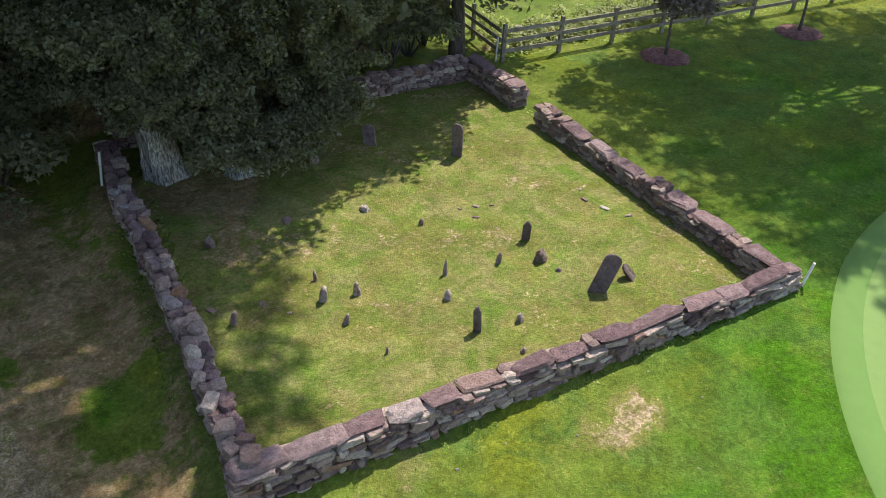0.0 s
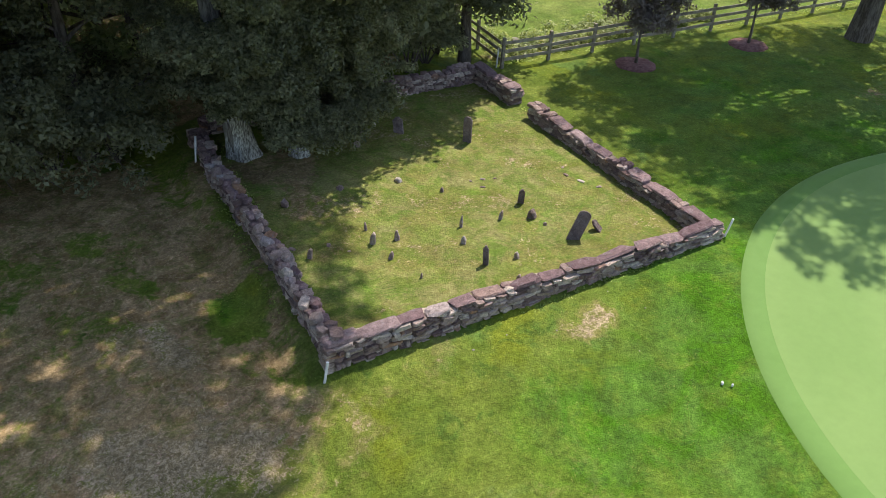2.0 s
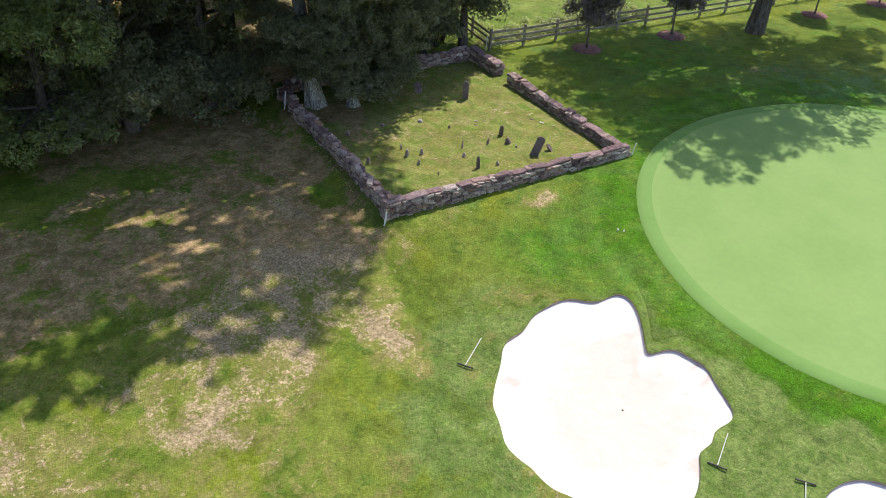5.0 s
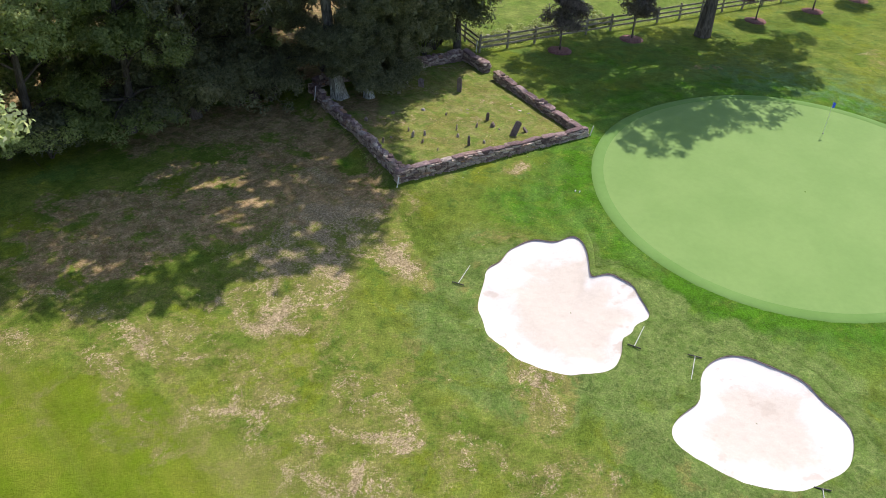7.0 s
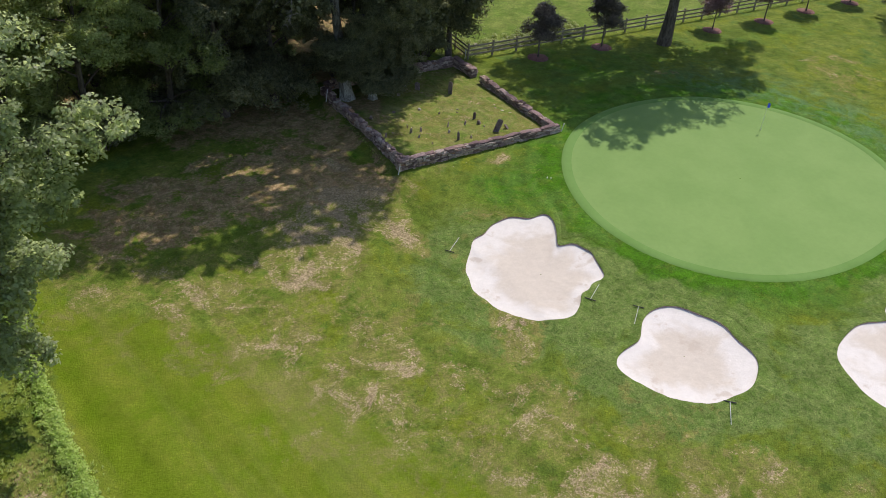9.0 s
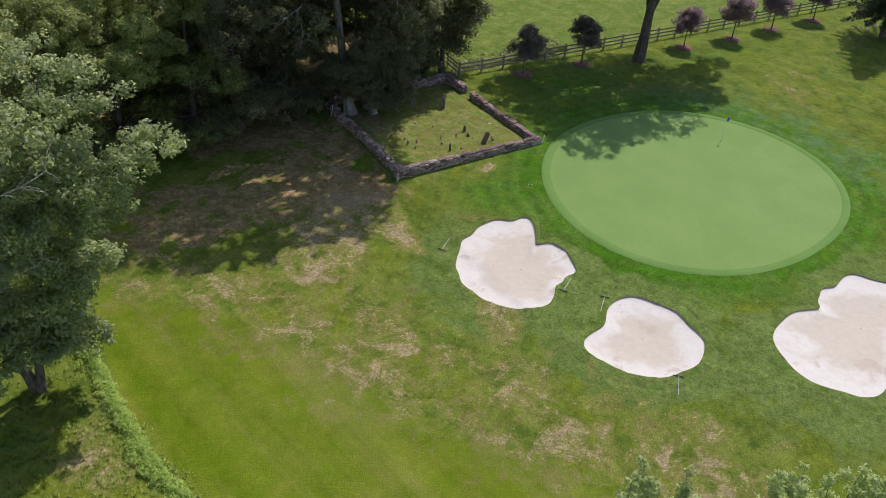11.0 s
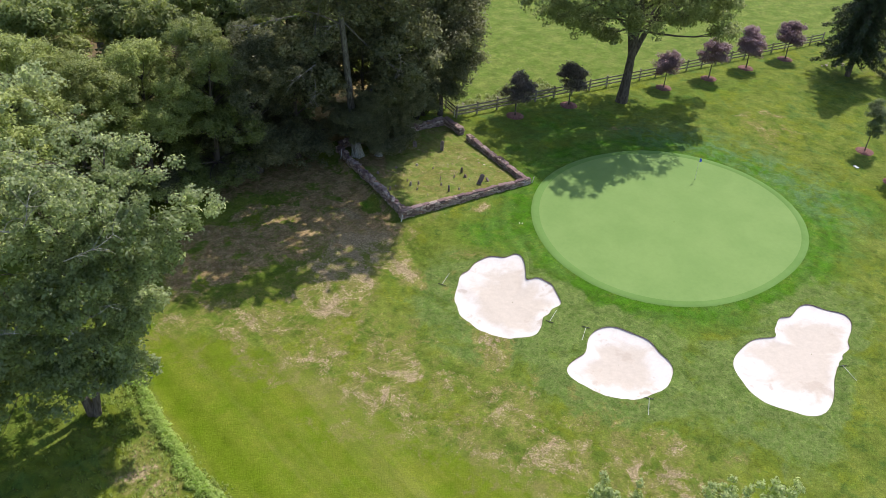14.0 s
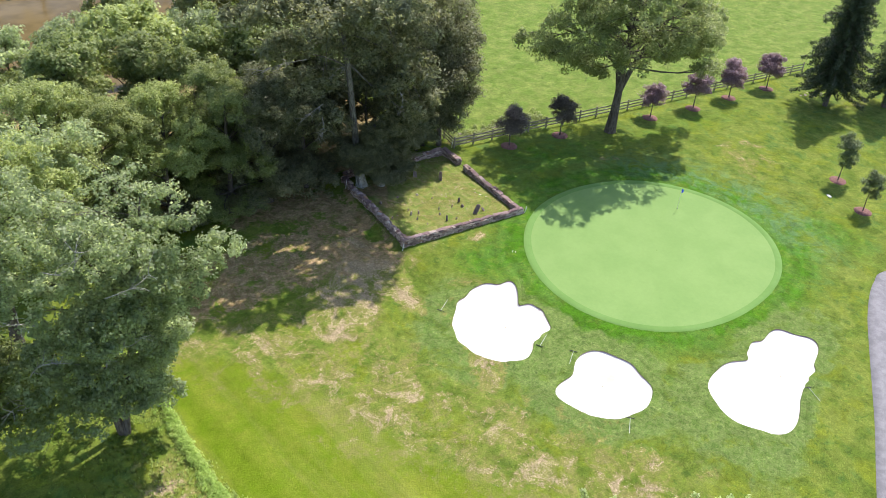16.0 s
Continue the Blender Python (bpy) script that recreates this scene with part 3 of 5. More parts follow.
def stone_wall(name, label, a, b, thick, foot, tops, style, fine_side, seed, corner_a=True, corner_b=True):
    """A dry wall from a to b. Its body lies to the left of that line. foot: height of the land outside at a and b;
    tops: height of the crest at a and b. fine_side: the face that is laid in small stones, 0 right, 1 left."""
    r = random.Random(seed)
    a, b = Vector((*a, 0)), Vector((*b, 0))
    run = (b - a).length
    d = (b - a) / run
    nrm = Vector((-d.y, d.x, 0))
    turn = math.atan2(d.y, d.x)
    cap_h = 0.15 if style != "rubble" else 0.17

    def crest(s):
        wild = 0.12 if style == "rubble" else 0.05
        return tops[0] + (tops[1] - tops[0]) * s / run + wild * noise.noise((s * 0.75, seed, 0)) + 0.4 * wild * noise.noise((s * 2.1, seed, 5))

    def sway(s):
        return (0.16 if style == "rubble" else 0.05) * noise.noise((s * 0.5, seed, 9)) * min(1.0, s, max(run - s, 0.0))

    def base(s):
        return foot[0] + (foot[1] - foot[0]) * s / run - 0.12

    bm = bmesh.new()
    cells = 24
    ring = []
    for k in range(cells + 1):
        s = 0.06 + (run - 0.12) * k / cells
        row = []
        for off, z in ((0.07, base(s)), (thick - 0.07, base(s)), (thick - 0.07, crest(s) - cap_h + 0.01), (0.07, crest(s) - cap_h + 0.01)):
            p = a + d * s + nrm * (off + sway(s))
            row.append(bm.verts.new((p.x, p.y, z)))
        ring.append(row)
    for p, q in zip(ring, ring[1:]):
        for k in range(4):
            bm.faces.new((p[k], p[(k + 1) % 4], q[(k + 1) % 4], q[k]))
    bm.faces.new(ring[0][::-1]), bm.faces.new(ring[-1])
    root = part(name, bm, CORE)
    tagged(root, label, "stone wall", "burying ground walls", "structure")

    def lay(me, s, off, z, size, tilt=4.0, label_="stone", yaw=None):
        p = a + d * s + nrm * (off + sway(s))
        m = Matrix.LocRotScale((p.x, p.y, z), Euler((radians(r.uniform(-tilt, tilt)), radians(r.uniform(-tilt, tilt)), turn + radians(r.uniform(-1, 1) * (yaw or tilt)) + (math.pi if r.random() < 0.5 else 0))), size)
        piece(label_, me, root, m)

    for side in (0, 1):
        fine = side == fine_side
        z = min(base(0), base(run))
        ceiling_z = max(tops)
        while z < ceiling_z - cap_h:
            h = r.uniform(0.09, 0.18) if fine else r.uniform(0.20, 0.32)
            s = r.uniform(-0.05, 0.0)
            while s < run - 0.05:
                w = r.choice((0.15, 0.22, 0.3, 0.42, 0.55)) * r.uniform(0.85, 1.2) if fine else r.uniform(0.5, 0.9)
                w = min(w, run - s + 0.04)
                c = s + w / 2
                s += w
                top_here = crest(c) - cap_h
                if w < 0.09 or z + h * 0.3 > top_here or z + h < base(c) + 0.02:
                    continue
                hh = min(h, top_here - z + 0.02)
                deep = r.uniform(0.20, 0.28)
                off = deep / 2 - r.uniform(-0.03, 0.06)
                # a course is one stone high, or two thin ones
                levels = [(0.0, 1.0)]
                if hh >= 0.13 and r.random() < 0.4:
                    split = r.uniform(0.4, 0.6)
                    levels = [(0.0, split), (split, 1.0)]
                for lo, hi in levels:
                    tall = hh * (hi - lo)
                    lay(r.choice(FACE_STONES), c + r.uniform(-0.02, 0.02), off if side == 0 else thick - off, z + hh * (lo + hi) / 2 + r.uniform(-0.015, 0.015), (w * r.uniform(0.96, 1.12), deep, tall * r.uniform(0.98, 1.22)), 9)
            z += h
    # ends of the wall
    for s, on in ((0.1, corner_a), (run - 0.1, corner_b)):
        z = base(s)
        while on and z < crest(s) - cap_h:
            h = r.uniform(0.13, 0.22)
            hh = min(h, crest(s) - cap_h - z + 0.02)
            if hh > 0.05:
                lay(r.choice(FACE_STONES), s, thick / 2, z + hh / 2, (r.uniform(0.24, 0.34), thick * 1.03, hh * 1.03))
            z += h
    # the crest
    s = 0.0
    while s < run - 0.05:
        if style != "rubble" and (style == "slab" or s < 3.4 or r.random() < 0.22):
            w = min(r.choice((0.7, 0.9, 1.1, 1.25)) * r.uniform(0.9, 1.12), run - s + 0.05)
            if run - s - w < 0.2:
                w = run - s + 0.03
            if r.random() < 0.17 and w > 0.5:
                w = 0.26
                for off in (0.3, 0.72):
                    lay(r.choice(FACE_STONES), s + w / 2, thick * off, crest(s) - cap_h * 0.7, (w, thick * 0.45, 0.13), 9)
            else:
                h = r.uniform(0.09, 0.15)
                lay(r.choice(CAP_STONES), s + w / 2, thick / 2 + r.uniform(-0.03, 0.03), crest(s + w / 2) - cap_h + h / 2 + r.uniform(-0.01, 0.02), (w * 1.05, thick * r.uniform(0.98, 1.14), h), 4.5, "capstone")
            s += w
        else:
            w = r.uniform(0.16, 0.46)
            cut = r.uniform(0.35, 0.65)
            for off, wide in ((cut / 2, cut), ((1 + cut) / 2, 1 - cut)):
                if r.random() < 0.94:
                    h = r.uniform(0.08, 0.26)
                    lay(r.choice(CAP_STONES if r.random() < 0.35 else FACE_STONES), s + w / 2 + r.uniform(-0.05, 0.05), thick * off, crest(s) - cap_h + h / 2, (w * r.uniform(0.9, 1.25), thick * wide * r.uniform(0.95, 1.3), h), 15, yaw=38)
            s += w
    return root


stone_wall("wall_front", "dry-laid fieldstone wall capped with broad purple-brown slabs", (0.46, 0.30), (13.85, -0.14), 0.44, (-0.42, 0.0), (0.76, 0.60), "slab", 0, 11)
stone_wall("wall_left", "low dry-laid fieldstone wall with an uneven rubble crest", (0.93, 7.6), (0.58, 0.72), 0.46, (-0.35, -0.42), (0.66, 0.76), "rubble", 0, 12, corner_b=False)
stone_wall("wall_left_far", "low tumbled fieldstone wall running under the trees", (1.10, 13.6), (0.82, 7.62), 0.50, (-0.35, -0.35), (0.58, 0.68), "rubble", 0, 16)
stone_wall("wall_right", "low dark fieldstone wall with flat purple-brown capstones", (13.80, 0.26), (14.08, 9.75), 0.52, (0.0, 0.0), (0.56, 0.60), "mixed", 1, 13, corner_a=False)
stone_wall("wall_gate_stub", "short stacked stone wall beside the gateway", (14.22, 11.10), (14.15, 14.25), 0.60, (0.0, 0.0), (0.80, 0.74), "slab", 1, 14)
stone_wall("wall_back", "low grey fieldstone wall shaded by overhanging branches", (1.75, 14.0), (13.5, 13.75), 0.50, (0.0, 0.0), (0.66, 0.74), "rubble", 0, 15)


# ---- gravestones ----
def slab_mesh(width, height, thick, shape, r):
    """A stone plate: 'round' and 'shouldered' are cut headstones, 'rough' is an unworked fieldstone."""
    if shape == "round":
        top = [(0.5 * math.cos(u), 0.86 + 0.14 * math.sin(u)) for u in np.linspace(0, math.pi, 9)]
        line = [(-0.5, -0.2), (0.5, -0.2), *top]
    elif shape == "shouldered":
        line = [(-0.5, -0.2), (0.5, -0.2), (0.5, 0.82), (0.3, 0.88), (0.18, 1.0), (-0.18, 1.0), (-0.3, 0.88), (-0.5, 0.82)]
    else:
        line = [(-0.5, -0.2), (0.5, -0.2), (r.uniform(0.38, 0.55), r.uniform(0.35, 0.6)), (r.uniform(0.1, 0.35), r.uniform(0.78, 0.95)), (r.uniform(-0.15, 0.1), 1.0), (r.uniform(-0.4, -0.2), r.uniform(0.7, 0.9)), (r.uniform(-0.55, -0.42), r.uniform(0.3, 0.55))]
    bm = bmesh.new()
    front = [bm.verts.new((x * width, -thick / 2, z * height)) for x, z in line]
    face = bm.faces.new(front)
    grown = bmesh.ops.extrude_face_region(bm, geom=[face])["geom"]
    for v in (g for g in grown if isinstance(g, bmesh.types.BMVert)):
        v.co.y += thick
    bmesh.ops.recalc_face_normals(bm, faces=bm.faces)
    bmesh.ops.bevel(bm, geom=list(bm.edges), offset=min(0.012, thick * 0.14) if shape != "rough" else thick * 0.2, segments=1, affect="EDGES")
    if shape == "rough":
        for v in bm.verts:
            v.co += Vector([r.uniform(-1, 1) * 0.07 * width for _ in range(3)])
    return bm


def gravestone(x, y, height, width, shape, turn, lean=0.0, tip=0.0, seed=0, label=""):
    r = random.Random(seed)
    slate = shape != "rough"
    thick = max(0.07, width * 0.16) if slate else width * r.uniform(0.6, 0.9)
    ob = part("headstone" if slate else "fieldstone_marker", slab_mesh(width, height, thick, shape, r), SLATE if slate else FIELD)
    ob.matrix_basis = pose(x, y, float(ground_z(x, y)), lean, tip, turn)
    return tagged(ob, label or ("dark slate headstone standing in short grass" if slate else "small rough brown fieldstone grave marker in grass"), "gravestone", "gravestones")


gravestone(10.25, 9.16, 1.05, 0.34, "round", -58, 2, 1, 1, "tall dark slate headstone with a rounded top")
gravestone(8.33, 10.97, 0.62, 0.40, "shouldered", -48, -14, -12, 2, "small dark headstone leaning in the shade")
gravestone(9.62, 2.05, 1.00, 0.41, "round", -35, -12, 20, 3, "large dark slate headstone leaning far back")
gravestone(10.72, 2.05, 0.42, 0.30, "shouldered", 40, -40, -6, 4, "fallen pale-edged headstone tilted over the grass")
gravestone(9.45, 4.60, 0.55, 0.21, "shouldered", -40, 4, 2, 5, "narrow dark headstone with a notched top")
gravestone(6.45, 2.21, 0.65, 0.17, "shouldered", -40, -3, -3, 6, "narrow brown headstone standing near the wall")
MARKERS_NEAR = [
    (9.23, 3.69, 0.36, 0.34), (8.27, 4.08, 0.36, 0.17), (9.36, 3.14, 0.10, 0.18), (6.90, 4.28, 0.46, 0.12), (6.46, 3.47, 0.30, 0.20),
    (4.17, 5.52, 0.32, 0.11), (4.02, 4.77, 0.46, 0.22), (4.77, 4.59, 0.38, 0.19), (4.12, 3.80, 0.30, 0.18), (2.03, 4.93, 0.38, 0.19),
    (7.47, 2.05, 0.26, 0.20), (4.44, 2.53, 0.20, 0.09), (6.92, 1.19, 0.15, 0.15),
]
MARKERS_FAR = [
    (7.07, 11.63, 0.32, 0.16), (7.77, 11.93, 0.16, 0.20), (6.41, 10.71, 0.26, 0.34), (4.55, 8.18, 0.14, 0.30), (6.53, 7.74, 0.18, 0.34),
    (7.50, 6.44, 0.20, 0.15), (2.50, 7.99, 0.34, 0.30),
]
dice = random.Random(21)
for k, (x, y, h, w) in enumerate(MARKERS_NEAR + MARKERS_FAR):
    gravestone(x, y, h * 0.9, w * 0.8, "rough", dice.uniform(-75, -15), dice.uniform(-9, 9), dice.uniform(-9, 9), 40 + k)


def loose_stone(x, y, size, material=None, label="flat grey stone lying in the grass"):
    me = dice.choice(CAP_STONES).copy()
    if material:
        me.materials.clear()
        me.materials.append(material)
    ob = new("loose_stone", me)
    ob.matrix_basis = Matrix.LocRotScale((x, y, float(ground_z(x, y)) + size[2] * 0.25), Euler((0.06, 0.04, dice.uniform(0, 3))), size)
    tagged(ob, label, "stone", "loose stones")


for x, y, s in ((8.9, 6.05, 0.30), (9.2, 6.5, 0.34), (9.6, 6.35, 0.22), (8.75, 6.6, 0.18), (12.0, 5.4, 0.40), (12.2, 4.8, 0.45), (12.5, 4.2, 0.35), (12.25, 5.9, 0.24), (1.75, 5.6, 0.45), (2.8, 5.3, 0.4), (3.2, 4.7, 0.2)):
    loose_stone(x, y, (s * 0.6, s * 0.35, 0.04), FIELD)
for x, y, s in ((5.3, -0.55, 0.10), (8.9, -0.45, 0.09), (9.4, -1.5, 0.10), (6.6, -1.05, 0.14), (8.1, -2.7, 0.08), (4.2, -0.6, 0.16)):
    loose_stone(x, y, (s * 0.5, s * 0.4, s * 0.2), PALE_ROCK, "small pale stone lying on the turf")


# ---- white stakes at the walls' corners ----
def stake(x, y, height, lean, tip):
    bm = bmesh.new()
    bmesh.ops.create_cone(bm, cap_ends=True, segments=10, radius1=0.035, radius2=0.035, depth=height, matrix=pose(0, 0, height / 2 - 0.05))
    bmesh.ops.bevel(bm, geom=[e for e in bm.edges if e.calc_length() < 0.05], offset=0.006, segments=1, affect="EDGES")
    ob = part("boundary_stake", bm, WHITE)
    ob.matrix_basis = pose(x, y, float(ground_z(x, y)), lean, tip, 0)
    tagged(ob, "slim white plastic stake leaning on the stone wall", "stake", "boundary stakes")


stake(0.30, 0.12, 0.75, 3, 8)
stake(14.06, -0.10, 0.70, 4, 12)
stake(0.90, 12.2, 1.05, 3, 6)
stake(15.42, 14.75, 0.95, 0, 3)


# ---- the rail fence ----
def rail_fence():
    corner = Vector((15.6, 14.6, 0))
    legs = [(corner, Vector((74.0, 11.9, 0)), 23), (corner, Vector((16.9, 24.5, 0)), 4)]
    root = tagged(new("rail_fence"), "weathered three-rail wooden fence along the meadow", "fence")
    root.location = corner
    bm = bmesh.new()
    box(bm, (0.15, 0.13, 1.6), pose(0, 0, 0.6), 0.012)
    post_mesh = bpy.data.meshes.new("post")
    bm.to_mesh(post_mesh), bm.free()
    post_mesh.materials.append(FENCE)
    for leg, (a, b, n) in enumerate(legs):
        spots = []
        for k in range(n + 1):
            p = a.lerp(b, k / n)
            p.z = float(ground_z(p.x, p.y))
            spots.append(p)
            if leg and not k:
                continue
            piece("post", post_mesh, root, Matrix.Translation(-corner) @ pose(p.x, p.y, p.z, dice.uniform(-2, 2), dice.uniform(-2, 2), math.degrees(math.atan2(b.y - a.y, b.x - a.x))))
        d = (b - a).normalized()
        out = Vector((-d.y, d.x, 0)) * (-0.09 if leg == 0 else 0.09)
        for p, q in zip(spots, spots[1:]):
            for h in (0.42, 0.80, 1.18):
                bm = bmesh.new()
                long = (q - p).length
                box(bm, (long * 0.995, 0.04, 0.15), Matrix(), 0.006)
                rail = part("rail", bm, FENCE, root)
                mid = (p + q) / 2 - corner + out
                rail.matrix_basis = pose(mid.x, mid.y, mid.z + h + dice.uniform(-0.02, 0.02), 0, -math.degrees(math.asin((q.z - p.z) / long)) + dice.uniform(-0.5, 0.5), math.degrees(math.atan2(d.y, d.x)))


rail_fence()


# ---- golf things ----
bm = bmesh.new()
bmesh.ops.create_cone(bm, cap_ends=True, segments=5, radius1=0.006, radius2=0.012, depth=0.08)
RAKE_TINE = bpy.data.meshes.new("tine")
bm.to_mesh(RAKE_TINE), bm.free()
RAKE_TINE.materials.append(DARK)


def bunker_rake(head, tip):
    """A rake that lies with its head at one place and the end of its handle at the other."""
    a, b = Vector((*head, float(ground_z(*head)))), Vector((*tip, float(ground_z(*tip))))
    turn = math.degrees(math.atan2(b.y - a.y, b.x - a.x))
    root = tagged(new("bunker_rake"), "bunker rake with a pale handle and black head lying on turf", "rake", "bunker rakes")
    root.matrix_basis = pose(a.x, a.y, a.z + 0.03, 0, -math.degrees(math.asin((b.z - a.z) / (b - a).length)), turn)
    bm = bmesh.new()
    box(bm, (0.05, 0.62, 0.04), pose(0, 0, 0.05), 0.008)
    head_ = part("rake_head", bm, DARK, root, "black toothed rake head")
    for k in range(12):
        piece("tine", RAKE_TINE, head_, pose(0, -0.29 + 0.0527 * k, 0.01))
    bm = bmesh.new()
    bmesh.ops.create_cone(bm, cap_ends=True, segments=8, radius1=0.018, radius2=0.015, depth=1.5, matrix=pose(0.76, 0, 0.05, 0, 90, 0))
    part("handle", bm, METAL, root, "pale straight handle")


bunker_rake((-1.0, -8.2), (-0.05, -7.55))
bunker_rake((3.5, -15.7), (4.7, -15.0))
bunker_rake((5.45, -17.5), (4.3, -18.4))
bunker_rake((4.4, -25.0), (3.4, -25.95))
bunker_rake((18.7, -29.7), (18.2, -31.1))


def flagstick(x, y):
    z = float(ground_z(x, y)) + 0.03
    root = tagged(new("flagstick"), "thin white flagstick with a small blue flag on the green", "flagstick")
    root.location = (x, y, z)
    bm = bmesh.new()
    bmesh.ops.create_cone(bm, cap_ends=True, segments=8, radius1=0.014, radius2=0.009, depth=2.3, matrix=pose(0, 0, 1.13))
    part("pole", bm, WHITE, root, "slim white pole")
    bm = bmesh.new()
    cols = [[bm.verts.new((0.02 + 0.055 * k, 0.04 * math.sin(k * 1.1), 2.25 - 0.03 * k - drop * (0.44 - 0.03 * k))) for drop in (0, 1)] for k in range(7)]
    for p, q in zip(cols, cols[1:]):
        bm.faces.new((p[0], q[0], q[1], p[1]))
    bmesh.ops.solidify(bm, geom=list(bm.faces), thickness=0.006)
    part("flag", bm, BLUE, root, "drooping blue cloth flag")
    bm = bmesh.new()
    bmesh.ops.create_cone(bm, cap_ends=True, segments=16, radius1=0.06, radius2=0.06, depth=0.02, matrix=pose(0, 0, 0.0))
    part("cup", bm, DARK, root, "dark cup in the turf")


flagstick(28.9, -6.4)


def yardage_marker(x, y, size, label):
    bm = bmesh.new()
    box(bm, (size, size * 0.6, 0.10), pose(0, 0, 0.03), 0.02)
    ob = part("ground_marker", bm, WHITE)
    ob.matrix_basis = pose(x, y, float(ground_z(x, y)) + 0.02, 0, 0, dice.uniform(0, 90))
    tagged(ob, label, "marker", "ground markers")


yardage_marker(9.18, -4.62, 0.10, "small white marker block set in the turf")
yardage_marker(9.36, -4.80, 0.08, "small white marker block set in the turf")
yardage_marker(46.2, -12.2, 0.50, "flat white marker lying in a sapling's shade")


# ---- trees ----
def leaf_cloud(r, centres, radii, per, size, flat=0.8, up=0.6, slim=0.5, outward=None, corners=4):
    """Folded leaf blades (small plain ones with three corners) strewn through round clumps: corners, faces and the soft normals of the clumps."""
    n = len(centres) * per
    c, rad = np.repeat(centres, per, 0), np.repeat(radii, per)
    d = r.normal(size=(n, 3))
    d /= np.linalg.norm(d, axis=1)[:, None]
    p = c + d * (rad * r.random(n) ** 0.4)[:, None] * np.array((1, 1, flat))
    nrm = d * 0.4 + r.normal(size=(n, 3)) * 0.45 + np.array((0, 0, up))
    nrm /= np.linalg.norm(nrm, axis=1)[:, None]
    t = np.cross(nrm, r.normal(size=(n, 3)))
    t /= np.linalg.norm(t, axis=1)[:, None] + 1e-9
    nrm *= np.where((nrm * (d + (0, 0, 0.4))).sum(1) < 0, -1.0, 1.0)[:, None]
    b = np.cross(nrm, t)
    long = (size * r.uniform(0.65, 1.35, n))[:, None]
    fold = nrm * long * 0.10
    if corners == 4:
        v = np.stack([p - t * long / 2, p - b * long * slim / 2 + fold, p + t * long / 2 - fold, p + b * long * slim / 2 + fold], 1)
    else:
        v = np.stack([p - t * long / 2 + b * long * slim / 2, p - t * long / 3 - b * long * slim / 2, p + t * long / 2], 1)
    soft = 1.0 * nrm + 0.2 * d + np.array((0, 0, 0.3))
    if outward is not None:
        soft = soft + 0.25 * np.repeat(outward, per, 0)
    soft /= np.linalg.norm(soft, axis=1)[:, None]
    return v, np.repeat(soft, corners, 0)


def lobes_in(r, centre, radii, count, share=0.34, low=-0.75):
    """Round lobes that fill an oval crown unevenly."""
    out = []
    while len(out) < count:
        d = r.normal(size=3)
        d /= np.linalg.norm(d)
        if d[2] < low:
            continue
        k = r.uniform(0.45, 0.86)
        out.append((np.array(centre) + d * k * np.array(radii), share * float(np.mean(radii)) * r.uniform(0.7, 1.25)))
    return out


def clumps_on(r, lobes, per_lobe, size):
    cs, rs, out = [], [], []
    for c, rad in lobes:
        d = r.normal(size=(per_lobe, 3))
        d[:, 2] = np.abs(d[:, 2]) * 0.9 - 0.25
        d /= np.linalg.norm(d, axis=1)[:, None]
        k = r.uniform(0.55, 1.05, per_lobe)[:, None]
        cs.append(c + d * k * rad * np.array((1.05, 1.05, 0.8)))
        rs.append(r.uniform(0.6, 1.3, per_lobe) * size)
        out.append(d)
    return np.concatenate(cs), np.concatenate(rs), np.concatenate(out)


def leaves_mesh(name, cloud, material, lowest=-0.1, gaps=()):
    """One mesh of a cloud of leaves, without those under the ground or in the gaps that let a ray of sun through."""
    v, soft = cloud
    corners = v.shape[1]
    soft = soft.reshape(-1, corners, 3)
    keep = v[:, :, 2].min(1) > lowest
    mid = v.mean(1)
    for x, y, rad in gaps:
        foot = mid[:, :2] - mid[:, 2:] * np.array((SUN.x, SUN.y)) / SUN.z
        u, w = foot[:, 0] - x, (foot[:, 1] - y) * 1.5
        turn = np.arctan2(w, u)
        keep &= np.hypot(u, w) > rad * (0.9 + 0.35 * np.sin(2 * turn + x) + 0.3 * np.sin(5 * turn + y) + 0.2 * np.sin(9 * turn))
    v, soft = v[keep].reshape(-1, 3), soft[keep].reshape(-1, 3)
    return np_mesh(name, v, np.arange(len(v)).reshape(-1, corners), material, normals=soft)


def curved(r, a, b, bend, n=6):
    """A bough's line from a to b, sagging a little off the straight."""
    a, b = np.array(a, dtype=float), np.array(b, dtype=float)
    t = np.linspace(0, 1, n)[:, None]
    off = (r.normal(size=3) * bend * 0.6 + np.array((0, 0, 0.07))) * np.linalg.norm(b - a)
    return a + (b - a) * t + np.sin(np.pi * t) * off


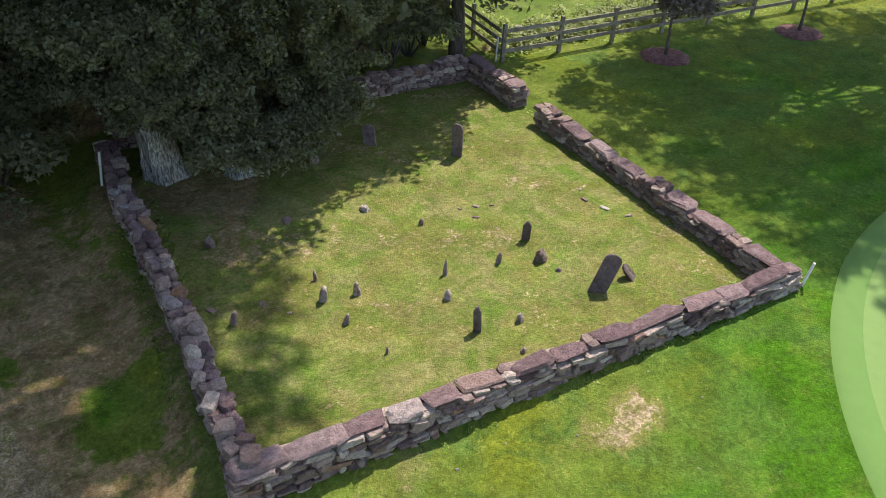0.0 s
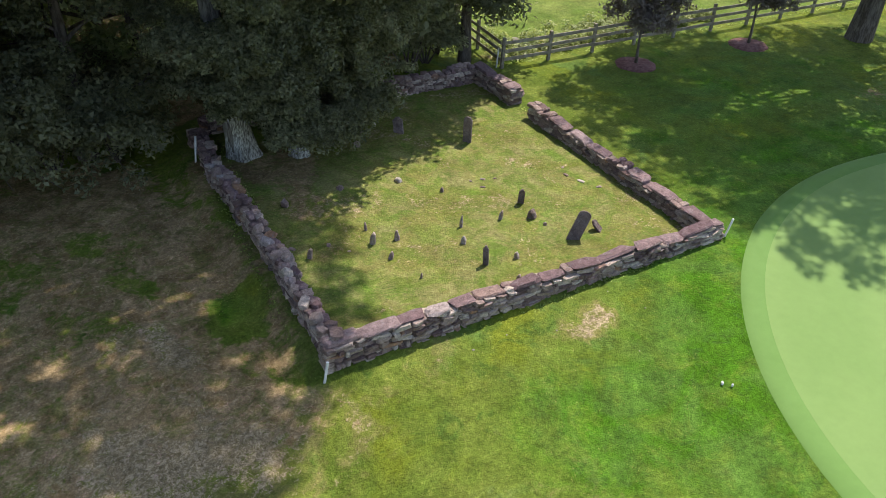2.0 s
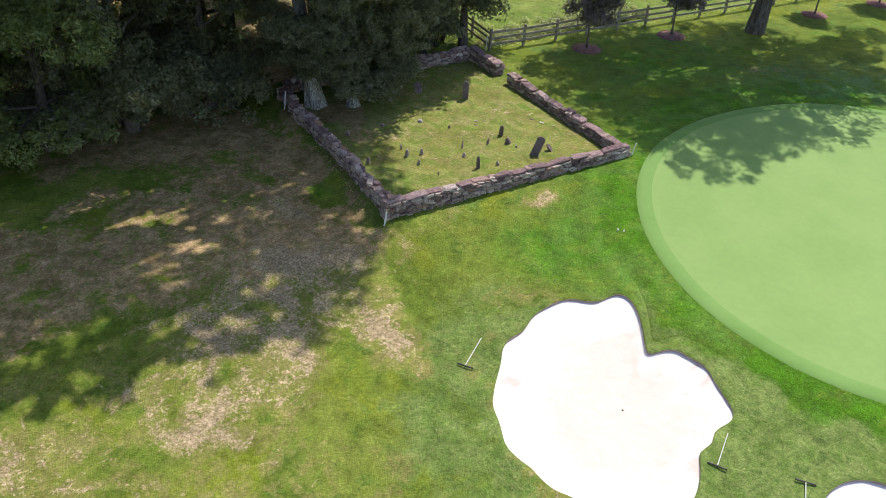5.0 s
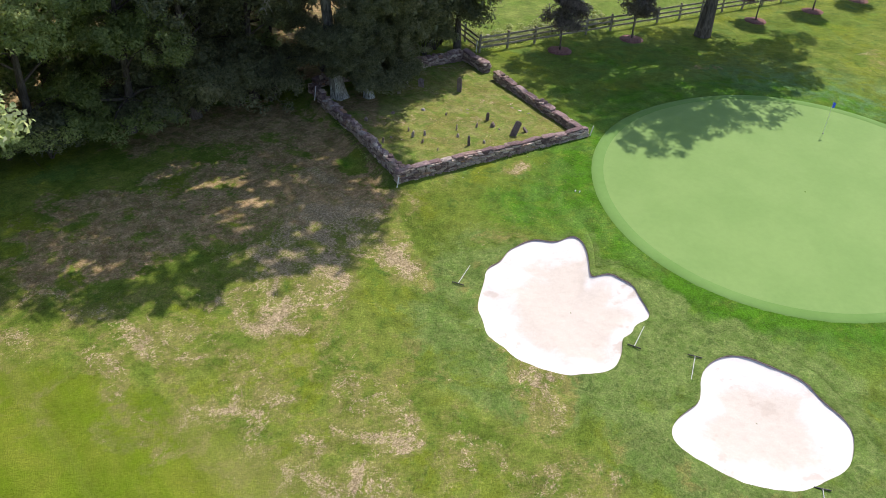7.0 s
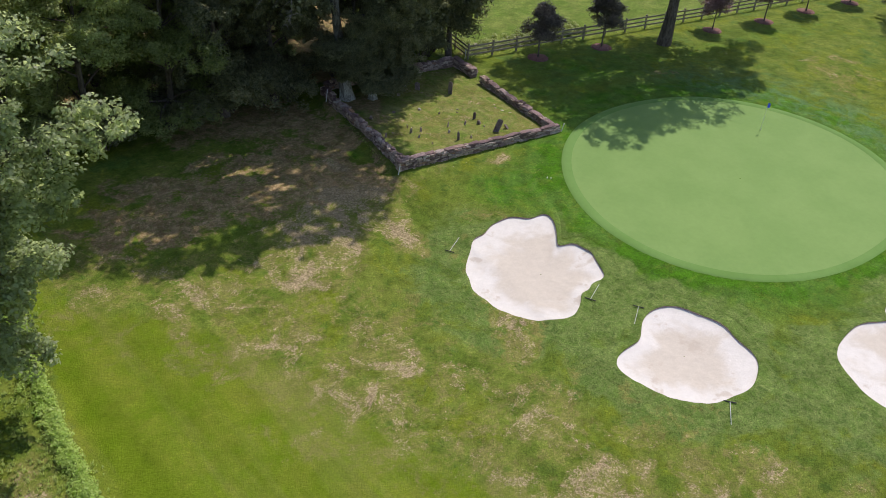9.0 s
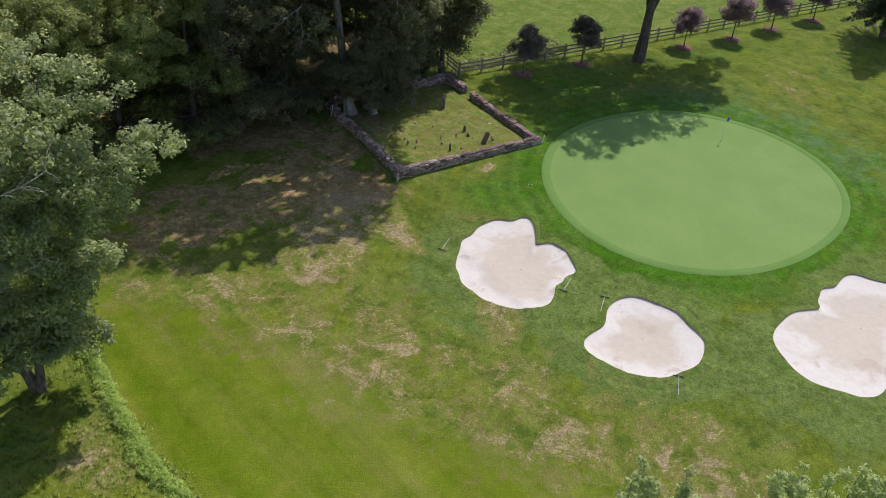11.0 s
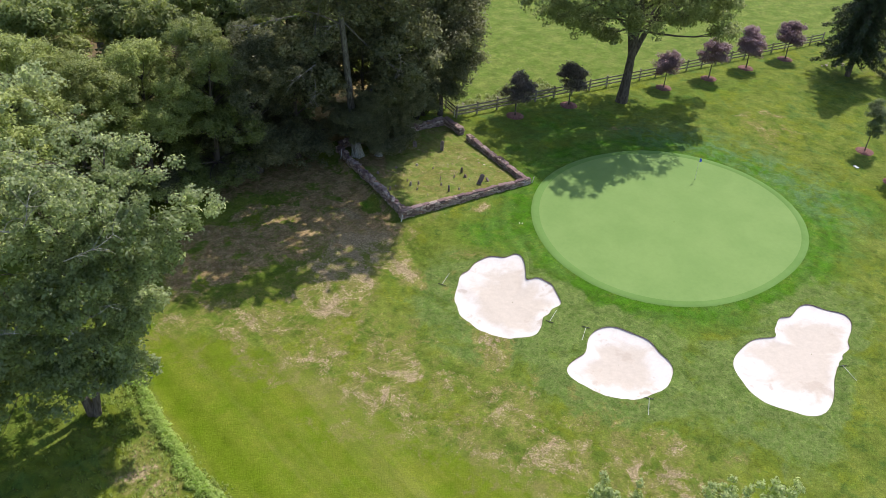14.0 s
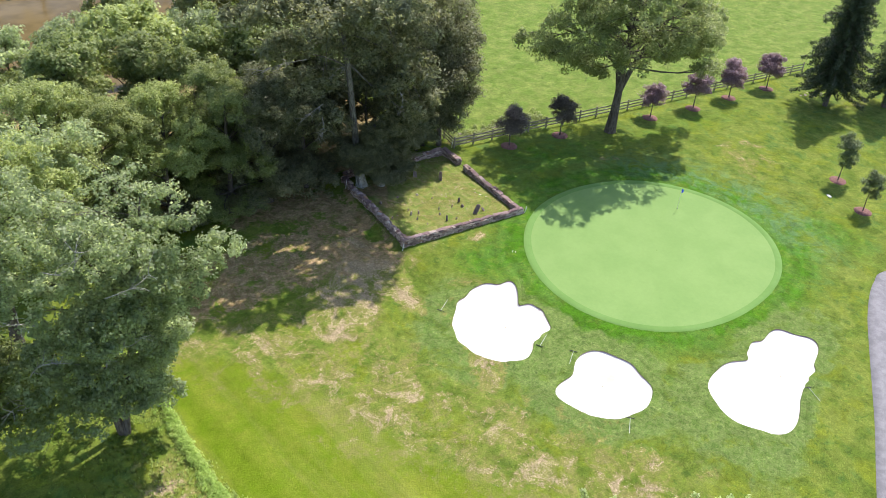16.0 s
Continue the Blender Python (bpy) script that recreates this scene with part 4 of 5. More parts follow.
def tree_parts(seed, height, spread, low, trunk, lobes_n, per_lobe, clump, per, leaf, leaf_mat, bark, lean=(0, 0), fork=0.4, extra=(), dead=0, squash=1.0, slim=0.5, offset=(0, 0), drape=(), gaps=(), habit="", share=0.34, dead_at=(), corners=4):
    """Meshes of a broadleaved tree about its foot: wood, leaves and dead boughs. height: to the top; spread: crown radius; low: the crown's lowest height."""
    r = np.random.default_rng(seed)
    mid = (low + height) / 2
    centre = (lean[0] * 0.8 + offset[0], lean[1] * 0.8 + offset[1], mid)
    lobes = lobes_in(r, centre, (spread, spread * squash, (height - low) / 2), lobes_n, share)
    lobes += [(np.array(c, dtype=float), rad) for *c, rad in extra]
    low_lobes = [(np.array(c, dtype=float), rad) for *c, rad in drape]
    stem_top = np.array((lean[0], lean[1], low + (height - low) * 0.72))
    n = 9
    t = np.linspace(0, 1, n)
    line = t[:, None] ** 1.0 * stem_top + np.stack([np.sin(t * 5 + seed), np.cos(t * 4 + seed), 0 * t], -1) * 0.12 * (t * (1 - t))[:, None] * height * 0.3
    line[0, 2] = -0.4
    radii = trunk * (1 - 0.78 * t)
    radii[0], radii[1] = trunk * 1.45, trunk * 0.98
    tubes = [(line, radii, 12)]
    for k, (c, rad) in enumerate(lobes):
        if height > 30 and k % (5 if c[2] > 19 else 3 if c[2] > 7.5 else 4):
            continue
        reach = math.hypot(c[0] - lean[0] * 0.5, c[1] - lean[1] * 0.5)
        low_start = fork * 0.62 + r.uniform(0, 0.3) if habit == "spread" else r.uniform(0.42, 0.8) if height > 30 and c[2] > 7.5 else fork * 0.62
        k = np.clip((c[2] - 0.55 * reach) / stem_top[2] + r.uniform(-0.05, 0.05), low_start, 0.95)
        start = np.array([np.interp(k, t, line[:, q]) for q in range(3)])
        w = float(np.interp(k, t, radii)) * 0.42
        b = curved(r, start, c, 0.10)
        tubes.append((b, np.linspace(w, w * 0.22, 6), 6))
        for _ in range(3 if corners == 4 else 1):
            tip = c + r.normal(size=3) * rad * 0.6
            tubes.append((curved(r, b[3 + int(r.integers(0, 2))], tip, 0.12, 4), np.linspace(w * 0.35, w * 0.08, 4), 4))
    cs, rs, out = clumps_on(r, lobes, per_lobe, clump)
    crown = leaves_mesh("crown", leaf_cloud(r, cs, rs, per, leaf, slim=slim, outward=out, corners=corners), leaf_mat, gaps=gaps)
    wood = tubes_mesh("trunk", tubes, bark)
    bare = list(dead_at)
    for _ in range(dead):
        a = r.uniform(0, 2 * np.pi)
        out_ = np.array((math.cos(a) * spread, math.sin(a) * spread, 0))
        foot = np.array((lean[0] * 0.5, lean[1] * 0.5, r.uniform(low + 1, mid + 2))) + out_ * 0.4
        bare.append((foot, foot + out_ * 0.55 + np.array((0, 0, r.uniform(-0.6, 1.4)))))
    twigs = []
    for foot, tip in bare:
        b = curved(r, foot, tip, 0.22)
        rows = [(b, np.linspace(0.040, 0.012, 6), 5)]
        for _ in range(14):
            k = int(r.integers(1, 6))
            ahead = (b[5] - b[0]) * r.uniform(0.15, 0.35) + r.normal(size=3) * 0.45
            rows.append((curved(r, b[k], b[k] + ahead, 0.2, 4), np.linspace(0.024, 0.007, 4), 4))
        twigs.append(tubes_mesh("dead_bough", rows, DEAD))
    lower = None
    if drape:
        cs, rs, out = clumps_on(r, low_lobes, 32, clump * 0.5)
        lower = leaves_mesh("hanging_foliage", leaf_cloud(r, cs, rs, 130, leaf * 0.38, slim=slim, outward=out), leaf_mat, 0.15, gaps)
    return wood, crown, twigs, lower


def plant_tree(name, meshes, x, y, label, category="tree", group="", turn=0.0, scale=1.0, sink=0.0):
    wood, crown, twigs, lower = meshes
    root = tagged(new(name), label, category, group)
    root.matrix_basis = pose(x, y, float(ground_z(x, y)) - sink, 0, 0, turn) @ Matrix.Scale(scale, 4)
    piece("trunk", wood, root)
    piece("crown", crown, root)
    if lower:
        piece("hanging_foliage", lower, root)
    for bough in twigs or ():
        piece("dead_bough", bough, root, label="bare bleached dead bough")
    return root


# the great tree over the burying ground, with boughs that hang low over the stones
hanging = [(1.6, -1.8, 1.8, 1.0), (2.5, -1.4, 1.9, 1.1), (4.0, -1.0, 1.9, 1.1), (5.0, -0.5, 2.8, 1.2), (4.4, -1.0, 4.2, 1.5), (2.6, -1.4, 4.4, 1.6), (0.9, -1.0, 4.3, 1.3), (0.9, -1.8, 2.4, 0.9), (-0.6, 0.2, 4.8, 1.1), (-1.8, 1.2, 4.6, 1.2), (3.4, -1.2, 3.0, 1.2), (6.0, 0.4, 4.6, 1.4)]
hanging += [(1.0, -1.6, 6.4, 1.7), (3.2, -1.6, 6.6, 1.8), (6.0, -0.6, 7.0, 1.8), (-1.6, -0.4, 7.2, 1.4), (-0.1, -1.6, 3.0, 0.9), (0.8, -1.5, 5.2, 1.3), (-1.2, -0.6, 3.2, 0.8)]
hanging += [(1.8, -2.4, 1.5, 0.9), (2.6, -2.2, 1.4, 0.9), (0.9, -2.2, 1.6, 0.9), (3.4, -1.8, 1.5, 0.9), (4.3, -1.5, 1.7, 1.0)]
hanging += [(-0.7, -1.5, 4.0, 0.9), (0.2, -1.9, 4.4, 1.0), (-1.5, -1.0, 4.6, 0.9), (0.8, -2.0, 3.3, 0.8), (1.6, -1.6, 3.2, 0.9), (0.4, -1.6, 6.0, 1.2)]
draping, hanging = hanging, []
hanging += [(3.0, 0.0, 6.0, 1.9), (5.0, 1.0, 6.0, 2.0), (6.5, 2.0, 5.0, 1.9), (8.2, 2.5, 3.4, 1.3), (9.0, 3.0, 6.0, 2.0), (5.4, 3.0, 11.7, 2.6), (2.2, 3.0, 15.5, 2.6), (-1.3, 2.0, 15.2, 2.4), (-5.7, 2.0, 14.5, 2.2), (-6.5, 3.0, 10.5, 2.0)]
hanging += [(3.0, 0.0, 12.0, 2.0), (5.0, 1.0, 14.0, 2.2), (1.5, 0.5, 16.0, 2.0), (-0.5, 0.5, 18.0, 2.0), (7.0, 1.0, 11.0, 2.0), (3.5, 0.0, 17.5, 2.2)]
hanging += [(14.0, 0.0, 26.0, 2.4), (13.0, -2.5, 26.0, 2.2), (15.2, 1.5, 27.0, 2.0)]
hanging += [(-4.5, 2.6, 6.0, 1.8), (11.5, 4.0, 12.0, 2.2), (10.0, 4.0, 14.0, 2.5), (9.0, 4.0, 9.5, 2.5)]
# high lobes out of view, added to shade the ground left of the walls
hanging += [(a, b, 23.5 + 1.5 * math.sin(a * 3 + b), 2.7) for a in (-11.5, -8.5, -5.5, -2.5) for b in (-1.6, 1.4)]
hanging += [(-6.6, 0.0, 18.0, 2.0), (-7.5, 0.5, 15.0, 2.0), (-5.0, 0.0, 15.5, 1.8), (-6.5, 0.0, 12.0, 2.0), (-8.5, 1.0, 18.5, 2.0), (-4.4, 0.0, 18.5, 1.8), (-7.0, 1.0, 9.0, 1.8)]
hanging += [(2.6, -2.0, 14.0, 1.9), (4.6, -2.0, 11.0, 1.9), (1.7, -2.0, 10.8, 1.4), (3.2, -2.0, 8.6, 1.8), (-0.8, -1.6, 16.5, 1.7), (1.0, -2.0, 18.0, 2.0), (-2.0, -2.6, 17.5, 1.6), (-1.5, -2.6, 14.9, 1.3), (-2.4, -2.4, 20.0, 1.8), (-4.6, -1.0, 12.2, 1.6), (-4.4, -1.0, 8.6, 1.5), (5.4, -1.6, 15.0, 2.0), (6.0, -1.2, 8.5, 1.8)]
SUNNY = [(-11.0, -3.7, 1.2), (-10.1, -6.4, 1.2), (-15.6, -4.2, 1.0), (-12.7, -3.9, 0.6), (-7.7, -1.2, 0.6), (-9.4, -9.2, 0.8)]
SUNNY += [(x - 2.6, y - 12.0, q) for x, y, q in ((-12.0, -2.5, 0.6), (-10.0, -3.2, 0.5), (-13.5, -0.8, 0.6), (-9.0, -1.5, 0.45), (-6.8, -2.2, 0.6), (-11.0, -0.2, 0.5), (-14.8, 0.8, 0.6), (-4.8, -0.8, 0.5), (-8.0, 0.8, 0.4), (-16.0, 1.5, 0.7))]
hanging += [(*c, q) for c, q in lobes_in(np.random.default_rng(30), (3.0, 4.2, 13.5), (8.5, 3.0, 6.5), 22, 0.40)]
# outer boughs added along the sun's rays to cast shade over the fairway's end
hanging += [(x + 12.0 - 2.6, y + 5.6 - 12.0, 20.0 + 0.6 * math.sin(3 * x), q) for x, y, q in ((-20.3, 1.8, 1.5), (-18.4, 2.2, 1.7), (-17.2, 0.2, 1.6), (-15.6, -0.6, 1.6), (-14.0, -1.7, 1.5), (-12.4, -2.6, 1.3), (-19.4, 4.4, 1.7), (-16.2, 3.0, 1.8), (-13.6, 1.2, 1.7), (-21.6, 3.6, 1.5), (-5.6, 2.8, 1.2), (-9.6, -2.6, 1.2))]


def clear_of_stem(lobes):
    """Boughs grow to either side of the leaning stem, not across its open side."""
    out = []
    for x, y, z, q in lobes:
        dx, dy = x + 0.126 * z, y - 0.007 * z
        across, along, need = 0.92 * dx - 0.385 * dy, 0.385 * dx + 0.92 * dy, 0.75 * q + 0.35
        if along < 0.4 and abs(across) < need and 1.0 < z < 15:
            push = (need if across > -0.2 else -need) - across
            x, y = x + 0.92 * push, y - 0.385 * push
        out.append((x, y, z, q))
    return out


dapple = random.Random(4)
SUNNY += [(-15.6, -17.0, 2.6), (-13.0, -17.5, 2.8), (-10.6, -17.4, 2.6), (-8.6, -17.0, 1.7), (-18.0, -16.0, 2.0)]
SUNNY += [(dapple.uniform(-12.5, -2.8), dapple.uniform(-15.4, -5.5), dapple.uniform(0.14, 0.34)) for _ in range(75)]
BARE = [((-5.9, -0.9, 14.5), (-9.6, 0.2, 13.7)), ((-4.6, -1.2, 10.2), (-7.0, -0.6, 8.4)), ((-2.6, -1.6, 13.2), (-4.0, -1.4, 12.7)), ((-4.8, -1.4, 9.0), (-5.4, -1.8, 7.2)), ((2.2, -2.4, 11.0), (2.6, -2.8, 8.6))]
great = plant_tree("shade_tree", tree_parts(31, 31.0, 9.0, 22.5, 0.37, 34, 22, 0.78, 46, 0.32, LEAF_OAK, PALE_BARK, (-3.6, 0.2), 0.20, clear_of_stem(hanging), 2, 0.84, 0.55, (9.7, -2.1), clear_of_stem(draping) + [(-0.7, -1.3, 3.2, 0.75), (-0.1, -1.4, 3.5, 0.8), (-1.1, -1.3, 4.3, 0.85), (-0.5, -1.5, 4.7, 0.8), (0.3, -1.3, 2.9, 0.6), (-0.6, -1.2, 2.3, 0.5), (0.35, -1.3, 2.1, 0.5), (-0.1, -1.5, 2.7, 0.55)], SUNNY, dead_at=BARE), 2.6, 12.0, "huge dark shade tree with pale flaking trunk and hanging boughs")
stem_dice = np.random.default_rng(36)
piece("side_stem", tubes_mesh("side_stem", [(curved(stem_dice, (1.75, -0.9, -0.4), (1.3, -0.2, 6.5), 0.04), np.linspace(0.24, 0.12, 6), 10)], PALE_BARK), great, label="second pale flaking stem")


def flaking_foot(x, y, lean, radius, height, seed):
    """The pale scaly foot of a stem, flaring to the ground."""
    r = np.random.default_rng(seed)
    t = np.linspace(0, 1, 15)
    a = np.linspace(0, 2 * np.pi, 40, endpoint=False)
    w = radius * (1.04 + 0.75 * (1 - t[:, None]) ** 2.2 * (1 + 0.28 * np.sin(5 * a + seed))) + r.normal(size=(15, 40)) * 0.018
    z = -0.3 + (height + 0.3) * t[:, None] + 0 * a + (t[:, None] > 0.99) * r.uniform(-0.35, 0.2, 40)
    v = np.stack([x + lean[0] * z + w * np.cos(a), y + lean[1] * z + w * np.sin(a), z], -1).reshape(-1, 3)
    i, j = np.arange(14)[:, None] * 40 + np.arange(40)[None], np.arange(14)[:, None] * 40 + (np.arange(40)[None] + 1) % 40
    piece("flaking_bark", np_mesh("flaking_bark", v, np.stack([i, j, j + 40, i + 40], -1).reshape(-1, 4), FLAKES), great, label="pale scaly bark round the stem's foot")


flaking_foot(0.0, 0.0, (-0.126, 0.007), 0.395, 1.9, 5)
flaking_foot(1.75, -0.9, (-0.07, 0.10), 0.26, 1.1, 6)
# several lobes near 9 m are added to shade the far graves
plant_tree("shade_tree", tree_parts(32, 20.0, 5.0, 1.2, 0.24, 20, 21, 0.9, 50, 0.27, LEAF_OAK, BARK, (0.0, 0.8), extra=[(1.6, -0.6, 5.6, 1.3), (1.9, -0.4, 8.0, 1.5), (1.5, -0.8, 11.0, 1.6), (0.2, -1.4, 7.5, 1.4), (0.4, -1.2, 10.0, 1.4), (1.9, 0.2, 13.5, 1.7), (-0.2, -1.0, 5.2, 1.1), (2.4, 0.6, 4.6, 1.1), (0.6, -0.8, 13.0, 1.7), (1.0, -0.4, 16.0, 1.8), (2.2, -0.4, 4.6, 1.7), (2.8, 0.6, 7.2, 1.8), (1.0, -1.0, 3.0, 1.4), (3.2, 1.6, 10.0, 1.8), (-0.5, -1.0, 6.0, 1.6), (-2.1, -3.4, 9.0, 1.3), (-1.1, -2.9, 9.2, 1.4), (0.7, -2.4, 9.6, 1.4), (1.7, -1.4, 10.0, 1.4), (0.4, -0.7, 9.2, 1.5), (-2.4, -1.8, 8.6, 1.4), (-3.4, -2.8, 8.8, 1.3), (-1.0, -1.6, 11.0, 1.5), (-0.6, -1.2, 3.4, 1.1), (-1.8, -1.0, 4.2, 1.3), (-3.0, -1.0, 5.6, 1.5), (-2.4, -1.2, 6.8, 1.4), (0.8, -1.2, 4.4, 1.2), (3.6, 0.2, 5.6, 1.2), (3.9, 0.8, 8.4, 1.4), (-2.6, -1.4, 11.6, 1.7), (-2.0, -1.2, 14.0, 1.8), (3.9, 0.6, 11.4, 1.4)], offset=(0, 1.8)), 14.5, 16.0, "dark leafy tree crowding the fence corner")
plant_tree("shade_tree", tree_parts(34, 20.0, 5.4, 2.5, 0.3, 18, 21, 0.9, 46, 0.28, LEAF_OAK, BARK, (0.0, 0.5)), 12.2, 23.0, "tall dark tree behind the stone wall")
plant_tree("shade_tree", tree_parts(33, 12.0, 3.6, 1.0, 0.24, 14, 20, 0.8, 50, 0.27, LEAF_OAK, PALE_BARK), 6.0, 17.2, "lesser dark tree beside the great shade tree")

# the woods, row behind row
SKIRT = [(3.1 * math.cos(a), 3.1 * math.sin(a), 1.8 + 1.3 * (k % 2), 1.4) for k, a in enumerate(np.arange(7) * 0.9)]
KINDS = ((16.5, 4.6, 1.0, LEAF_WOOD), (14.0, 4.4, 0.8, LEAF_OAK), (15.0, 4.8, 1.2, LEAF_LIME), (17.0, 4.8, 1.0, LEAF_SILVER))
WOODS = [tree_parts(50 + k, h, s, lo, 0.3, 25, 20, 0.66, 62, 0.27, m, BARK, (0.5, 0.3), 0.3, SKIRT, slim=0.8, share=0.30, corners=3) for k, (h, s, lo, m) in enumerate(KINDS)]
FRONT_WOODS = [tree_parts(50 + k, h, s, lo, 0.3, 25, 24, 0.54, 100, 0.165, m, BARK, (0.5, 0.3), 0.3, SKIRT, slim=0.65, share=0.29, corners=3) for k, (h, s, lo, m) in enumerate(KINDS[:3])]
DEEP_WOODS = [tree_parts(54 + k, h, s, lo + 2, 0.3, 25, 14, 0.80, 52, 0.32, m, BARK, (0.5, 0.3), 0.3, slim=0.8, share=0.31, corners=3) for k, (h, s, lo, m) in enumerate(KINDS)]
NAMES = ("tall leafy woodland tree with mid-green crown", "dark green woodland tree leafy to the ground", "yellow-green woodland tree with a billowing crown", "silvery green woodland tree with a rounded crown")
ROWS_OF_WOODS = [(14.9, -25, 0.5, 4.4), (22.5, -44, 8, 7.5), (31, -42, 9, 7.0), (40, -38, 12, 7.0), (52, -10, 12, 8.0), (63, 3, 12, 9.0)]
wood_dice = random.Random(77)
for k, (y, x0, x1, gap) in enumerate(ROWS_OF_WOODS):
    x = x0
    while x <= x1:
        kind = (2 if x < -16 else 0 if x < -11 else 1) if k == 0 else wood_dice.choice((0, 2, 2, 3, 3, 0))
        big = wood_dice.uniform(0.88, 1.1) * (1.08 if k == 0 else 0.80 if y == 40 else 0.98)
        plant_tree("woodland_tree", (FRONT_WOODS, WOODS, DEEP_WOODS, DEEP_WOODS, DEEP_WOODS, DEEP_WOODS)[k][kind], x + wood_dice.uniform(-1.5, 1.5), y + wood_dice.uniform(-1.2, 1.2), NAMES[kind], "tree", "woodland trees", wood_dice.uniform(0, 360), big)
        x += gap

for x, y, big in ((-9.0, 19.2, 0.80), (-4.0, 19.0, 0.86), (1.0, 19.6, 0.84), (8.6, 20.2, 0.84)):
    plant_tree("woodland_tree", DEEP_WOODS[1], x, y, NAMES[1], "tree", "woodland trees", 40 * x, big)

# trees out of view beyond the creek, added to darken the water's reflection
REFLECTED_TREE = tree_parts(58, 16.0, 6.0, 1.0, 0.3, 16, 16, 1.5, 12, 0.75, LEAF_WOOD, BARK)
for k in range(7):
    plant_tree("woodland_tree", REFLECTED_TREE, -52 + 10.5 * k, 104 + 2 * (k % 2), "unseen leafy tree added for the creek's reflection", "tree", "woodland trees", 50 * k, 1.0)

# the trees at the edge of the fairway
boughs = [(2.6, 2.4, 17.0, 2.2), (5.2, 0.4, 16.0, 2.0), (-0.8, -0.6, 16.0, 2.4), (2.6, -0.6, 14.0, 2.2), (7.4, -1.1, 13.2, 1.3), (6.0, -1.2, 12.6, 1.4), (4.7, -1.1, 10.8, 1.6), (-3.5, -1.6, 12.6, 2.2), (-0.2, -1.6, 10.8, 2.2), (2.6, -1.1, 8.0, 1.6)]
boughs += [(-4.5, -1.6, 8.0, 2.0), (-1.0, -1.1, 5.5, 1.5), (0.0, 4.0, 19.5, 2.6), (-4.0, 2.0, 18.0, 2.4), (2.2, -0.5, 5.2, 1.1), (-3.6, -0.6, 4.8, 1.5), (0.2, -1.6, 4.0, 1.2), (-2.0, -1.6, 3.6, 1.3), (1.6, -1.4, 3.8, 1.0), (3.0, -1.0, 3.4, 1.0), (-5.5, -1.0, 3.6, 1.4), (4.0, 0.6, 6.8, 1.4)]
boughs += [(-1.3, -1.8, 11.3, 1.4), (-0.8, -1.8, 9.3, 1.2), (-2.7, -1.8, 10.3, 1.3), (-2.3, -1.8, 7.6, 1.2), (-4.2, -1.6, 9.2, 1.3), (-0.5, -1.8, 5.4, 1.0), (2.9, -1.6, 7.3, 1.0)]
boughs += [(*c, q) for c, q in lobes_in(np.random.default_rng(67), (-0.4, -0.2, 9.5), (3.0, 1.8, 5.5), 4, 0.28)]
boughs += [(1.3, -1.6, 12.8, 1.3), (2.5, -1.4, 12.8, 1.3), (3.8, -1.4, 12.2, 1.3), (2.2, -1.5, 11.0, 1.3), (4.2, -1.2, 10.2, 1.2), (0.9, -1.8, 10.9, 1.3), (3.6, -1.4, 13.6, 1.2), (0.1, -1.8, 9.5, 1.3), (2.0, -1.6, 9.0, 1.2)]
boughs += [(0.8, -1.8, 6.6, 1.3), (-1.0, -1.8, 7.4, 1.3), (1.6, -1.6, 4.9, 1.0), (2.6, -1.2, 6.4, 1.0), (-2.4, -1.8, 5.6, 1.3)]
BLEACHED = [((-2.7, -2.8, 16.0), (-0.9, -3.2, 16.9)), ((-4.6, -2.8, 9.4), (-3.0, -3.4, 10.2)), ((-0.6, -2.6, 8.2), (1.2, -3.0, 9.6)), ((0.1, -2.8, 13.2), (2.6, -3.1, 14.2)), ((-3.4, -2.9, 12.6), (-5.2, -3.2, 13.6)), ((-4.4, -2.4, 6.6), (-6.0, -3.0, 7.6))]
field_tree = plant_tree("field_tree", tree_parts(61, 21.5, 5.6, 6.0, 0.21, 14, 26, 0.50, 52, 0.205, LEAF_SILVER, BARK, (3.6, 0.5), 0.35, boughs, 0, slim=0.65, offset=(-3.9, 1.2), dead_at=BLEACHED), -26.6, -8.4, "tall silvery green tree with dead boughs beside the fairway")
plant_tree("field_tree", tree_parts(62, 19.0, 6.0, 3.0, 0.4, 22, 26, 0.7, 64, 0.26, LEAF_LIME, BARK, (0.5, 0.5), 0.35), -31.0, 3.5, "broad light-green tree behind the fairway's edge")
plant_tree("field_tree", tree_parts(63, 15.0, 5.2, 1.5, 0.32, 19, 24, 0.9, 46, 0.30, LEAF_WOOD, BARK, (0.3, 0.3), 0.35, dead=4), -36.0, -9.5, "leafy green tree in the rough beside the fairway")


